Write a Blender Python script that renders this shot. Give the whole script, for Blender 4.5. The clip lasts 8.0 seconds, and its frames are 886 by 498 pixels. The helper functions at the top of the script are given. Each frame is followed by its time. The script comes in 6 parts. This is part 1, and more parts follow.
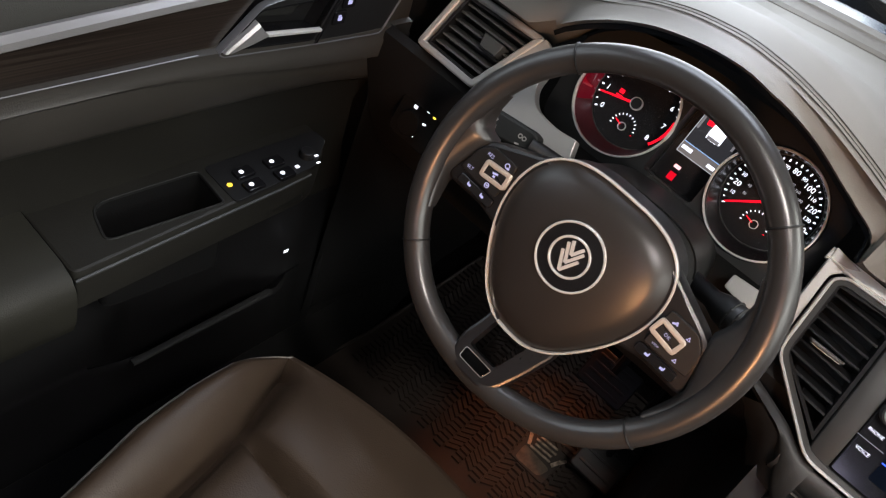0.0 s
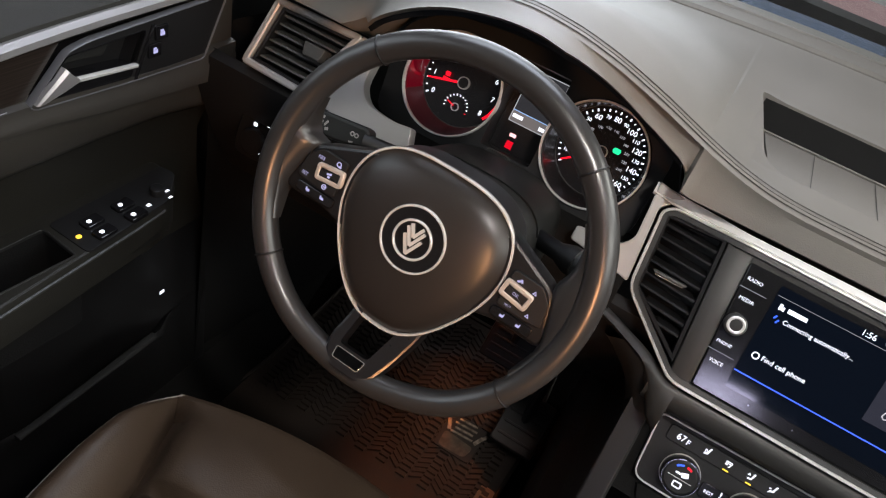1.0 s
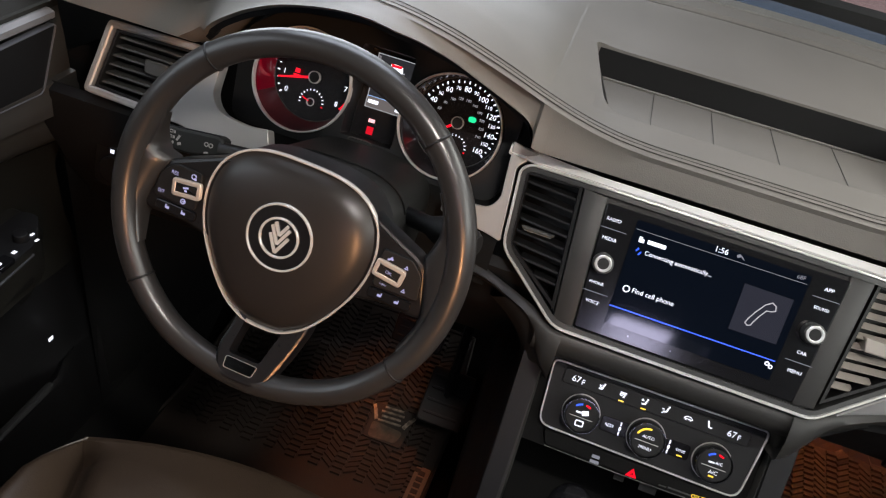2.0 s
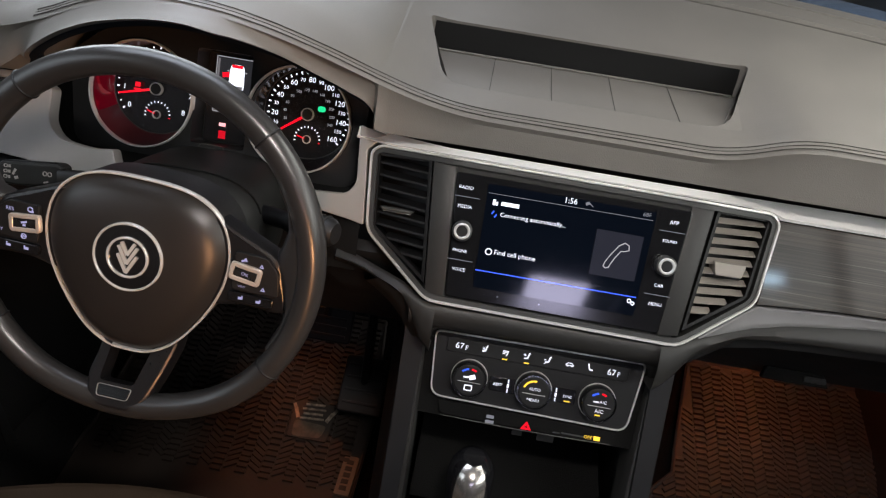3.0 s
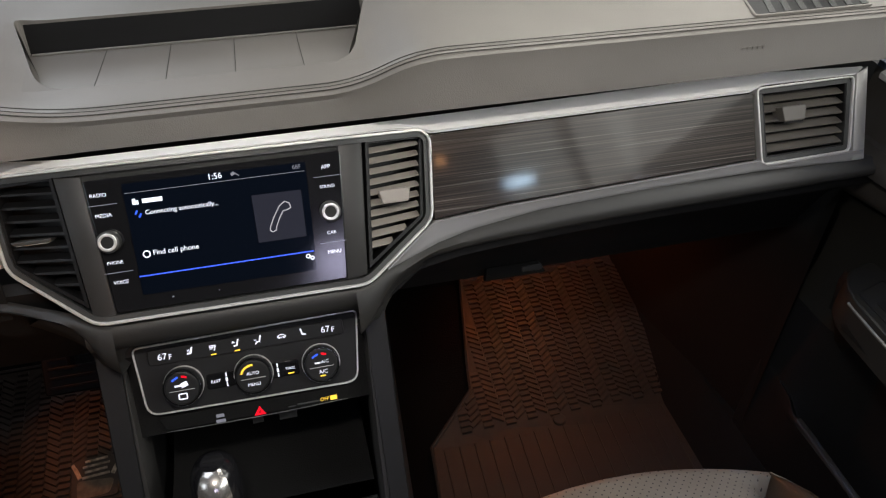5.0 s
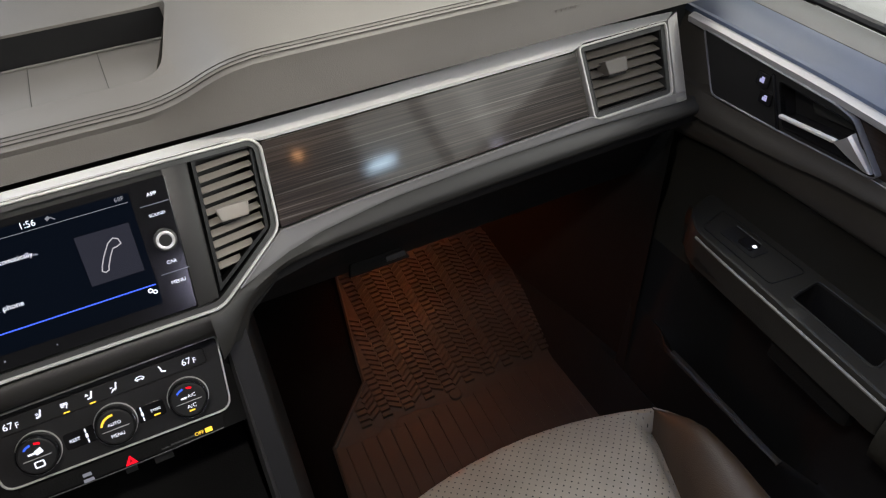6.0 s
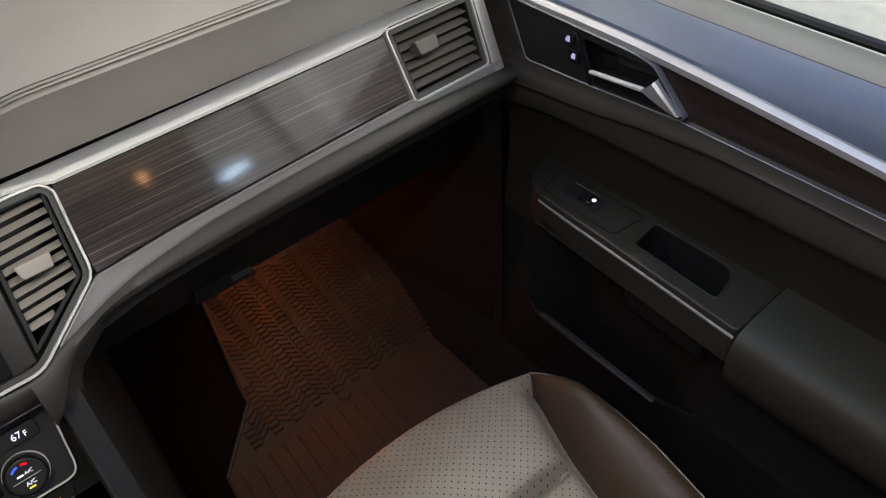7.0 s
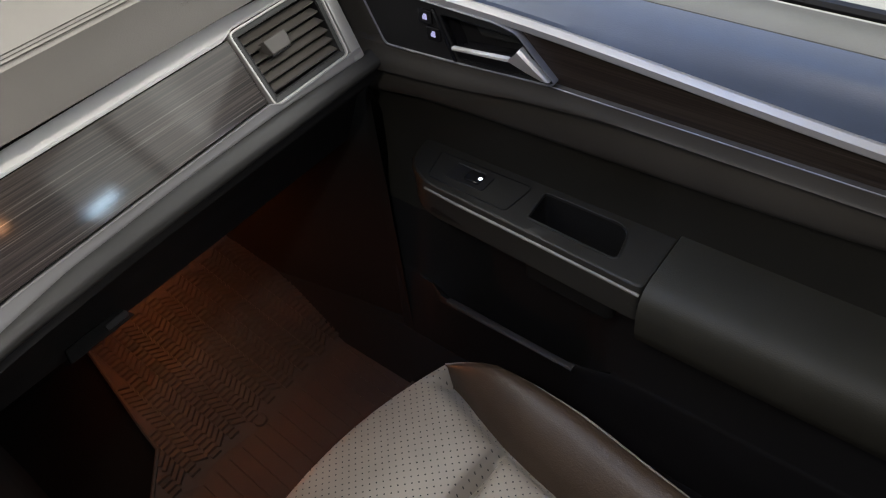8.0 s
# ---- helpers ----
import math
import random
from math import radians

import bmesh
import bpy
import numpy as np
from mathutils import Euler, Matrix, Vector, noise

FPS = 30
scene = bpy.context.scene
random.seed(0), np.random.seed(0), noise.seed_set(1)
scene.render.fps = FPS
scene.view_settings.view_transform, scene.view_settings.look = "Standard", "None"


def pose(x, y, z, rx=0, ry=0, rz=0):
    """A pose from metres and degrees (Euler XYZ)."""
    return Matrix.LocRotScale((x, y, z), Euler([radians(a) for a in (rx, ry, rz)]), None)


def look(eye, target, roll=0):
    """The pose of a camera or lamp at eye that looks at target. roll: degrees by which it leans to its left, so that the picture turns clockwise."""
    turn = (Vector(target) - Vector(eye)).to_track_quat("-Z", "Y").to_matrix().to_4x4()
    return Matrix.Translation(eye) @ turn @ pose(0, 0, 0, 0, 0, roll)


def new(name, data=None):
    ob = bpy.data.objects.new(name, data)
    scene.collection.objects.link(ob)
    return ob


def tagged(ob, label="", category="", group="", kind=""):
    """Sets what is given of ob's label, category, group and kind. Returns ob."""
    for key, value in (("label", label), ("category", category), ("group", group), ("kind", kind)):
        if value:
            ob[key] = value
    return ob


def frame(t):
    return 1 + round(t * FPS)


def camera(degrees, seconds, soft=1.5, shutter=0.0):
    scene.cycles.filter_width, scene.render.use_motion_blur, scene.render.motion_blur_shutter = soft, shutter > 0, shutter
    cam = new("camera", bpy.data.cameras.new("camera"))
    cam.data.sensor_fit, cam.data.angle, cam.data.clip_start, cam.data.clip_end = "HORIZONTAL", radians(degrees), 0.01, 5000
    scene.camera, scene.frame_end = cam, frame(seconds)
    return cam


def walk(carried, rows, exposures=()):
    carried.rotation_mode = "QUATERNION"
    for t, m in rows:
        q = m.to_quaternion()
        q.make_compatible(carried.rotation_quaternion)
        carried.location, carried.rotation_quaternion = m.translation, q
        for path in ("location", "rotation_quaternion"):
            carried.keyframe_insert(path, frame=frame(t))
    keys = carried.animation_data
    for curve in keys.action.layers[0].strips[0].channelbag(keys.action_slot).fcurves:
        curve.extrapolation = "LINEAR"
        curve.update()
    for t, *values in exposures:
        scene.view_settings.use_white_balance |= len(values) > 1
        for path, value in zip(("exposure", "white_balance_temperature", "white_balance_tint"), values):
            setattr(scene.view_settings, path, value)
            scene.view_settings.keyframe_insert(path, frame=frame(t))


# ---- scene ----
cam = camera(61.8, 8.0, soft=1.2)
PATH = [
    (0, (-0.2809, -0.6502, 1.1468), (-0.7480, 0.3756, 0.1570), 25.36),
    (0.5, (-0.2523, -0.6399, 1.1574), (-0.6536, 0.4384, 0.1950), 22.28),
    (1, (-0.2205, -0.6332, 1.1710), (-0.5602, 0.4871, 0.2332), 18.75),
    (1.5, (-0.2014, -0.6309, 1.1802), (-0.4676, 0.5198, 0.2556), 15.77),
    (1.7, (-0.1908, -0.6314, 1.1826), (-0.4249, 0.5291, 0.2615), 14.70),
    (2.8, (-0.1113, -0.6340, 1.1941), (-0.1893, 0.5536, 0.2812), 9.51),
    (3, (-0.0986, -0.6266, 1.2021), (-0.1481, 0.5538, 0.2778), 8.36),
    (3.5, (-0.0647, -0.6255, 1.2062), (-0.0444, 0.5503, 0.2751), 6.16),
    (4, (-0.0180, -0.6242, 1.2026), (0.0847, 0.5405, 0.2630), 4.04),
    (4.5, (0.0276, -0.6212, 1.1975), (0.2270, 0.5257, 0.2515), 2.53),
    (4.7, (0.0424, -0.6212, 1.1931), (0.2794, 0.5181, 0.2466), 1.83),
    (5.8, (0.1092, -0.6057, 1.2024), (0.5525, 0.4276, 0.2096), -1.68),
    (6, (0.1092, -0.6088, 1.1988), (0.5995, 0.4032, 0.2062), -1.90),
    (6.5, (0.1484, -0.6147, 1.1970), (0.7266, 0.3293, 0.1848), -3.40),
    (7, (0.1770, -0.6170, 1.1965), (0.8273, 0.2548, 0.1635), -4.90),
    (7.5, (0.1929, -0.6129, 1.1823), (0.9062, 0.1876, 0.1333), -6.29),
    (8, (0.2162, -0.5965, 1.1738), (0.9843, 0.1235, 0.1053), -7.54),
]
walk(cam, [(t, look(eye, target, roll)) for t, eye, target, roll in PATH], [(0.0, 0.27), (1.5, 0.15), (3.0, -0.17), (5.0, -0.12), (6.5, -0.04), (8.0, 0.02)])

# ---------------------------------------------------------------- world and lamps
world = bpy.data.worlds.new("showroom_light")
scene.world = world
world.use_nodes = True
world.node_tree.nodes["Background"].inputs["Color"].default_value = (0.70, 0.69, 0.70, 1)
world.node_tree.nodes["Background"].inputs["Strength"].default_value = 0.17


def area_lamp(name, eye, target, sx, sy, power, colour, roll=0):
    data = bpy.data.lights.new(name, "AREA")
    data.shape, data.size, data.size_y, data.energy, data.color = "RECTANGLE", sx, sy, power, colour
    ob = new(name, data)
    ob.matrix_world = look(eye, target, roll)
    return ob


area_lamp("windscreen_daylight", (0.60, 0.30, 1.36), (0.62, -0.10, 0.80), 0.7, 0.26, 3.2, (1.0, 0.95, 0.88)).data.spread = radians(120)
area_lamp("windscreen_daylight_left", (-0.50, 0.18, 1.45), (-0.46, 0.02, 0.90), 0.62, 0.34, 2.3, (0.80, 0.85, 1.0)).data.spread = radians(125)
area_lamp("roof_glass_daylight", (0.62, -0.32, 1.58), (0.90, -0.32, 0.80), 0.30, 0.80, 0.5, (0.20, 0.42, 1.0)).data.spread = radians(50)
area_lamp("driver_window_daylight", (-1.02, -0.25, 1.16), (-0.50, 0.05, 0.76), 0.9, 0.42, 0.5, (0.82, 0.90, 1.0)).data.spread = radians(70)
area_lamp("passenger_window_daylight", (0.848, -0.44, 1.21), (-0.2, -0.38, 1.05), 0.80, 0.36, 2.7, (0.99, 0.98, 0.92), -12)
# unseen little blue lamp, added for the blue spot mirrored in the wood panel
area_lamp("wood_blue_spot_lamp", (0.73, -1.10, 1.312), (0.39, 0.03, 0.73), 0.085, 0.020, 0.30, (0.55, 0.78, 1.0))
area_lamp("rear_side_window_daylight", (1.00, -0.86, 1.25), (0.45, 0.05, 0.78), 0.75, 0.34, 1.9, (0.97, 1.0, 0.94))
area_lamp("roof_window_daylight", (0.25, -1.97, 1.60), (0.25, -1.85, 0.6), 0.30, 0.60, 9.0, (0.74, 0.71, 1.0))
area_lamp("front_dome_light", (0.02, -0.55, 1.48), (0.02, -0.50, 0.5), 0.14, 0.06, 6.8, (1.0, 0.93, 0.86))
area_lamp("showroom_ceiling_light", (4.5, 0.0, 3.4), (4.5, 0.0, -0.6), 3.0, 8.0, 420.0, (1.0, 0.99, 0.95))
WARM = (1.0, 0.45, 0.18)


def spot_lamp(name, eye, target, power, spread, radius, colour):
    data = bpy.data.lights.new(name, "SPOT")
    data.shadow_soft_size, data.energy, data.color, data.spot_size, data.spot_blend = radius, power, colour, radians(spread), 0.8
    ob = new(name, data)
    ob.matrix_world = look(eye, target)
    return ob


# unseen small warm spot, added for the orange dot in the wood's lacquer
spot_lamp("wood_dot_lamp", (0.52, -1.13, 1.43), (0.46, 0.03, 0.74), 0.30, 26, 0.009, WARM)
# unseen warm spot, added for the orange glow on the wheel hub
spot_lamp("hub_glow_lamp", (0.42, -1.45, 0.95), (-0.36, -0.16, 0.71), 54.0, 22, 0.09, (1.0, 0.47, 0.20))
# added spot just inside the windscreen, makes the bright patch on the pad
spot_lamp("pad_patch_lamp", (-0.56, 0.22, 1.44), (-0.44, 0.17, 0.87), 12.0, 40, 0.010, (0.78, 0.86, 1.0)).data.spot_blend = 0.22
AMBER = (1.0, 0.23, 0.045)


spot_lamp("footwell_light_right", (0.53, 0.535, 0.34), (0.62, 0.26, 0.02), 2.6, 150, 0.012, AMBER)
spot_lamp("footwell_light_left", (-0.42, 0.46, 0.42), (-0.335, 0.24, 0.0), 1.9, 58, 0.012, AMBER)

# ---------------------------------------------------------------- materials


def mat(name, colour, rough, metal=0.0, grain=0.0, grain_size=0.002, patch=0.12, coat=0.0, patch_size=0.09, dots=0.0):
    m = bpy.data.materials.new(name)
    m.use_nodes = True
    nt = m.node_tree
    b = nt.nodes["Principled BSDF"]
    b.inputs["Metallic"].default_value = metal
    b.inputs["Coat Weight"].default_value = coat
    b.inputs["Coat Roughness"].default_value = 0.06
    tc = nt.nodes.new("ShaderNodeTexCoord")

    def noise_tex(scale, detail):
        n = nt.nodes.new("ShaderNodeTexNoise")
        n.inputs["Scale"].default_value, n.inputs["Detail"].default_value = scale, detail
        nt.links.new(tc.outputs["Object"], n.inputs["Vector"])
        return n

    big, fine = noise_tex(1 / patch_size, 3), noise_tex(1 / grain_size, 2)
    ramp = nt.nodes.new("ShaderNodeValToRGB")
    lo, hi = [c * (1 - patch) for c in colour], [min(1, c * (1 + patch)) for c in colour]
    ramp.color_ramp.elements[0].color, ramp.color_ramp.elements[1].color = (*lo, 1), (*hi, 1)
    ramp.color_ramp.elements[0].position, ramp.color_ramp.elements[1].position = 0.3, 0.7
    nt.links.new(big.outputs["Fac"], ramp.inputs["Fac"])
    nt.links.new(ramp.outputs["Color"], b.inputs["Base Color"])
    rr = nt.nodes.new("ShaderNodeMapRange")
    rr.inputs["To Min"].default_value, rr.inputs["To Max"].default_value = max(0.02, rough - 0.06), min(1, rough + 0.06)
    nt.links.new(fine.outputs["Fac"], rr.inputs["Value"])
    nt.links.new(rr.outputs["Result"], b.inputs["Roughness"])
    if grain:
        v = nt.nodes.new("ShaderNodeTexVoronoi")
        v.inputs["Scale"].default_value = 1 / grain_size
        nt.links.new(tc.outputs["Object"], v.inputs["Vector"])
        bump = nt.nodes.new("ShaderNodeBump")
        bump.inputs["Strength"].default_value, bump.inputs["Distance"].default_value = grain, 0.0006
        nt.links.new(v.outputs["Distance"], bump.inputs["Height"])
        nt.links.new(bump.outputs["Normal"], b.inputs["Normal"])
    return m


def glow(name, colour, strength):
    m = bpy.data.materials.new(name)
    m.use_nodes = True
    b = m.node_tree.nodes["Principled BSDF"]
    b.inputs["Base Color"].default_value = (*[c * 0.12 for c in colour], 1)
    b.inputs["Roughness"].default_value = 0.06
    b.inputs["Emission Color"].default_value = (*colour, 1)
    b.inputs["Emission Strength"].default_value = strength
    return m


def wood_mat(name, light):
    """Dark veneer: broad bands, fine streaks and a few pale hairlines along the grain, under lacquer."""
    m = mat(name, (0.045, 0.034, 0.027), 0.32, coat=0.55)
    nt = m.node_tree
    b = nt.nodes["Principled BSDF"]
    b.inputs["Coat Roughness"].default_value = 0.08
    b.inputs["Specular IOR Level"].default_value = 0.30
    tc = nt.nodes.new("ShaderNodeTexCoord")

    def streaks(along, across, detail):
        mp = nt.nodes.new("ShaderNodeMapping")
        mp.inputs["Scale"].default_value = (along, along, across)
        n = nt.nodes.new("ShaderNodeTexNoise")
        n.inputs["Scale"].default_value, n.inputs["Detail"].default_value = 1.0, detail
        nt.links.new(tc.outputs["Object"], mp.inputs["Vector"])
        nt.links.new(mp.outputs["Vector"], n.inputs["Vector"])
        return n.outputs["Fac"]

    def ramp(fac, stops):
        r = nt.nodes.new("ShaderNodeValToRGB")
        e = r.color_ramp.elements
        e[0].position, e[0].color = stops[0][0], (*stops[0][1], 1)
        e[1].position, e[1].color = stops[-1][0], (*stops[-1][1], 1)
        for p, c in stops[1:-1]:
            e.new(p).color = (*c, 1)
        nt.links.new(fac, r.inputs["Fac"])
        return r.outputs["Color"]

    def blend(kind, a, c, f):
        x = nt.nodes.new("ShaderNodeMix")
        x.data_type, x.blend_type = "RGBA", kind
        x.inputs["Factor"].default_value = f
        nt.links.new(a, x.inputs["A"])
        nt.links.new(c, x.inputs["B"])
        return x.outputs["Result"]

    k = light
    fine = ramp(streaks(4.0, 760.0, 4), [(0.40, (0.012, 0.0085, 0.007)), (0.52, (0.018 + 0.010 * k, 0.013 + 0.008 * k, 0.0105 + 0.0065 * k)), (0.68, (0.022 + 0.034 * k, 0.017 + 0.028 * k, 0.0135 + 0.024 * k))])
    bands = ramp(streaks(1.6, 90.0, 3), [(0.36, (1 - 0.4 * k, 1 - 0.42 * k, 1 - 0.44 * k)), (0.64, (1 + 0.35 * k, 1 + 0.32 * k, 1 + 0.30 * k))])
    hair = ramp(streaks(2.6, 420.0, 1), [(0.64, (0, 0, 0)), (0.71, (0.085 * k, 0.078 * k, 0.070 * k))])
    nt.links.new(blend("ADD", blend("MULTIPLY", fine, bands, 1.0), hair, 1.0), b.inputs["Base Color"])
    return m


def perforated_mat():
    """Leather with rows of small punched holes."""
    m = mat("perforated_grey_leather", (0.235, 0.208, 0.175), 0.44, grain=0.25, grain_size=0.0016)
    nt = m.node_tree
    b = nt.nodes["Principled BSDF"]
    tc = nt.nodes.new("ShaderNodeTexCoord")
    sep = nt.nodes.new("ShaderNodeSeparateXYZ")
    nt.links.new(tc.outputs["Object"], sep.inputs["Vector"])

    def math_node(op, a, c=None):
        n = nt.nodes.new("ShaderNodeMath")
        n.operation = op
        for i, q in enumerate((a, c)):
            if q is None:
                continue
            if isinstance(q, (int, float)):
                n.inputs[i].default_value = q
            else:
                nt.links.new(q, n.inputs[i])
        return n.outputs[0]

    def lattice(dx, dy):
        px = math_node("FRACT", math_node("ADD", math_node("MULTIPLY", sep.outputs["X"], 1 / 0.0125), dx))
        py = math_node("FRACT", math_node("ADD", math_node("MULTIPLY", sep.outputs["Y"], 1 / 0.0125), dy))
        qx, qy = math_node("SUBTRACT", px, 0.5), math_node("SUBTRACT", py, 0.5)
        return math_node("ADD", math_node("MULTIPLY", qx, qx), math_node("MULTIPLY", qy, qy))

    d = math_node("MINIMUM", lattice(10.0, 10.0), lattice(10.5, 10.5))
    hole = math_node("LESS_THAN", d, 0.0078)
    mix = nt.nodes.new("ShaderNodeMix")
    mix.data_type = "RGBA"
    old = b.inputs["Base Color"].links[0].from_socket
    nt.links.new(hole, mix.inputs["Factor"])
    nt.links.new(old, mix.inputs["A"])
    mix.inputs["B"].default_value = (0.02, 0.018, 0.016, 1)
    nt.links.new(mix.outputs["Result"], b.inputs["Base Color"])
    return m


PAD = mat("soft_olive_grey_dash_skin", (0.152, 0.142, 0.128), 0.54, grain=0.2, grain_size=0.0014, patch=0.06)
PAD_DARK = mat("soft_dark_door_skin", (0.0165, 0.0158, 0.0132), 0.52, grain=0.25, grain_size=0.0014)
PLASTIC = mat("charcoal_plastic", (0.015, 0.0152, 0.0145), 0.50, grain=0.2, grain_size=0.001)
CHARCOAL = mat("soft_charcoal_skin", (0.0235, 0.0230, 0.0220), 0.50, grain=0.10, grain_size=0.0012)
GREY = mat("slate_grey_plastic", (0.033, 0.034, 0.033), 0.45, grain=0.2, grain_size=0.001)
BLACK = mat("matt_black_plastic", (0.010, 0.010, 0.0105), 0.46)
GLOSS = mat("piano_black", (0.008, 0.008, 0.009), 0.12, patch=0.05)
SATIN = mat("half_gloss_black", (0.008, 0.008, 0.009), 0.30, patch=0.05)
FACE = mat("satin_black_face", (0.010, 0.010, 0.0105), 0.50, patch=0.05)
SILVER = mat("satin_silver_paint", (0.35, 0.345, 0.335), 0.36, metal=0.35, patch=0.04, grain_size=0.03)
# near-white copy of the silver: the upper strip's reflection put into its colour
SILVER_LIT = mat("satin_silver_lightened", (0.92, 0.91, 0.90), 0.36, metal=0.12, patch=0.04, grain_size=0.03)
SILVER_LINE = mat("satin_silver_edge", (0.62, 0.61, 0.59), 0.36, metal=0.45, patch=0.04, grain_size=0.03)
TRIM = mat("bright_silver", (0.80, 0.79, 0.77), 0.24, metal=0.5, patch=0.03, grain_size=0.03)
GRIP = mat("brushed_grip_metal", (0.58, 0.55, 0.52), 0.24, metal=0.9, patch=0.03, grain_size=0.03)
SMOKED = mat("smoked_chrome", (0.22, 0.23, 0.24), 0.15, metal=1.0, patch=0.03, grain_size=0.03)
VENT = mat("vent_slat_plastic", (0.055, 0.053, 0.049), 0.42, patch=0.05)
RIM = mat("wheel_leather", (0.021, 0.0205, 0.0205), 0.34, patch=0.06, grain_size=0.03, coat=0.35)
RIM.node_tree.nodes["Principled BSDF"].inputs["Coat Roughness"].default_value = 0.24
HUB = mat("airbag_cover_skin", (0.018, 0.016, 0.0148), 0.36, grain=0.04, grain_size=0.0012)
LEATHER = mat("black_brown_leather", (0.043, 0.029, 0.0195), 0.44, grain=0.3, grain_size=0.0018, patch=0.15)
PERF = perforated_mat()
STITCH = mat("seam_thread", (0.045, 0.041, 0.036), 0.7)
PIPING = mat("pale_piping_thread", (0.20, 0.175, 0.15), 0.6)
RUBBER = mat("brown_black_rubber", (0.026, 0.018, 0.014), 0.62, grain=0.2, grain_size=0.003, patch=0.2)
FELT = mat("black_flock", (0.006, 0.006, 0.006), 0.95, grain=0.4)
FELT.node_tree.nodes["Principled BSDF"].inputs["Specular IOR Level"].default_value = 0.15
PRINT = mat("faded_grey_print", (0.30, 0.28, 0.26), 0.5)
CARPET = mat("dark_carpet", (0.0035, 0.0031, 0.0029), 0.95, grain=0.8, grain_size=0.003, patch=0.25)
CARPET.node_tree.nodes["Principled BSDF"].inputs["Specular IOR Level"].default_value = 0.06
LEATHER.node_tree.nodes["Principled BSDF"].inputs["Specular IOR Level"].default_value = 0.34
SHELL = mat("dark_headliner_cloth", (0.055, 0.054, 0.052), 0.9, grain=0.3, grain_size=0.002)
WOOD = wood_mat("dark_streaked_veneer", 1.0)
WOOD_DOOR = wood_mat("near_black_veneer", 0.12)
ARM_GLINT = mat("olive_grey_glint", (0.15, 0.145, 0.13), 0.45)
DOOR_BAND = mat("olive_brown_door_band", (0.034, 0.031, 0.027), 0.48, grain=0.2, grain_size=0.0014)
# passenger ledge only: light on it is put into a paler skin colour
LEDGE_LIT = mat("lightened_door_ledge", (0.070, 0.069, 0.064), 0.50, grain=0.12, grain_size=0.0014)
ARM_SKIN = mat("olive_black_armrest_skin", (0.0195, 0.0190, 0.0145), 0.58, grain=0.25, grain_size=0.0014)
DOOR_SILVER = mat("satin_door_strip", (0.30, 0.295, 0.30), 0.38, metal=0.4, patch=0.04, grain_size=0.03)
HANDLE_RIM = mat("dark_satin_frame", (0.15, 0.152, 0.165), 0.34, metal=0.5, patch=0.04, grain_size=0.03)
# blue light from the roof glass, put into the skin's base colour
DOOR_TOP_SKY = mat("door_top_sky_tinted_skin", (0.040, 0.056, 0.092), 0.50, grain=0.12, grain_size=0.0014, coat=0.2)
DOOR_TOP_SKY.node_tree.nodes["Principled BSDF"].inputs["Coat Roughness"].default_value = 0.44
DOOR_TOP_SKY.node_tree.nodes["Principled BSDF"].inputs["Coat IOR"].default_value = 1.6
WHITE = glow("white_backlit_icon", (0.86, 0.88, 1.0), 1.6)
SOFT_WHITE = glow("soft_white_number", (0.62, 0.62, 0.68), 0.6)
DIM = glow("dim_icon_print", (0.55, 0.56, 0.66), 0.35)
VIOLET = glow("lilac_backlit_icon", (0.62, 0.60, 1.0), 0.65)
YELLOW = glow("amber_backlit_icon", (1.0, 0.62, 0.06), 1.6)
RED = glow("red_backlit_icon", (1.0, 0.006, 0.022), 1.3)
BLUE = glow("blue_backlit_icon", (0.05, 0.14, 1.0), 1.3)
GREEN = glow("green_backlit_icon", (0.02, 0.75, 0.30), 1.2)
LCD = glow("dark_blue_lcd", (0.006, 0.010, 0.020), 0.35)
LCD_PANE = glow("slate_lcd_tile", (0.050, 0.052, 0.075), 0.45)
LCD_GREY = glow("grey_cluster_lcd", (0.34, 0.33, 0.36), 0.5)
PAPER = mat("pale_satin_button", (0.56, 0.51, 0.46), 0.30, metal=0.4)
LENS = mat("smoked_gauge_face", (0.010, 0.009, 0.010), 0.25, patch=0.05)
# red glow on the rev counter's wall, put into its base colour
TUBE_RED = mat("wall_tinted_by_red_glow", (0.055, 0.012, 0.016), 0.30)


def glass_mat(name, colour, rough):
    m = bpy.data.materials.new(name)
    m.use_nodes = True
    nt = m.node_tree
    out = nt.nodes["Material Output"]
    tr, gl, mx, fr = (nt.nodes.new(k) for k in ("ShaderNodeBsdfTransparent", "ShaderNodeBsdfGlossy", "ShaderNodeMixShader", "ShaderNodeFresnel"))
    tr.inputs["Color"].default_value = (*colour, 1)
    gl.inputs["Roughness"].default_value = rough
    fr.inputs["IOR"].default_value = 1.45
    nt.links.new(fr.outputs[0], mx.inputs[0])
    nt.links.new(tr.outputs[0], mx.inputs[1])
    nt.links.new(gl.outputs[0], mx.inputs[2])
    nt.links.new(mx.outputs[0], out.inputs["Surface"])
    return m


for m in (PLASTIC, BLACK, FACE, PAD_DARK, ARM_SKIN):
    m.node_tree.nodes["Principled BSDF"].inputs["Specular IOR Level"].default_value = 0.28
GLASS = glass_mat("window_glass", (0.93, 0.96, 0.95), 0.02)

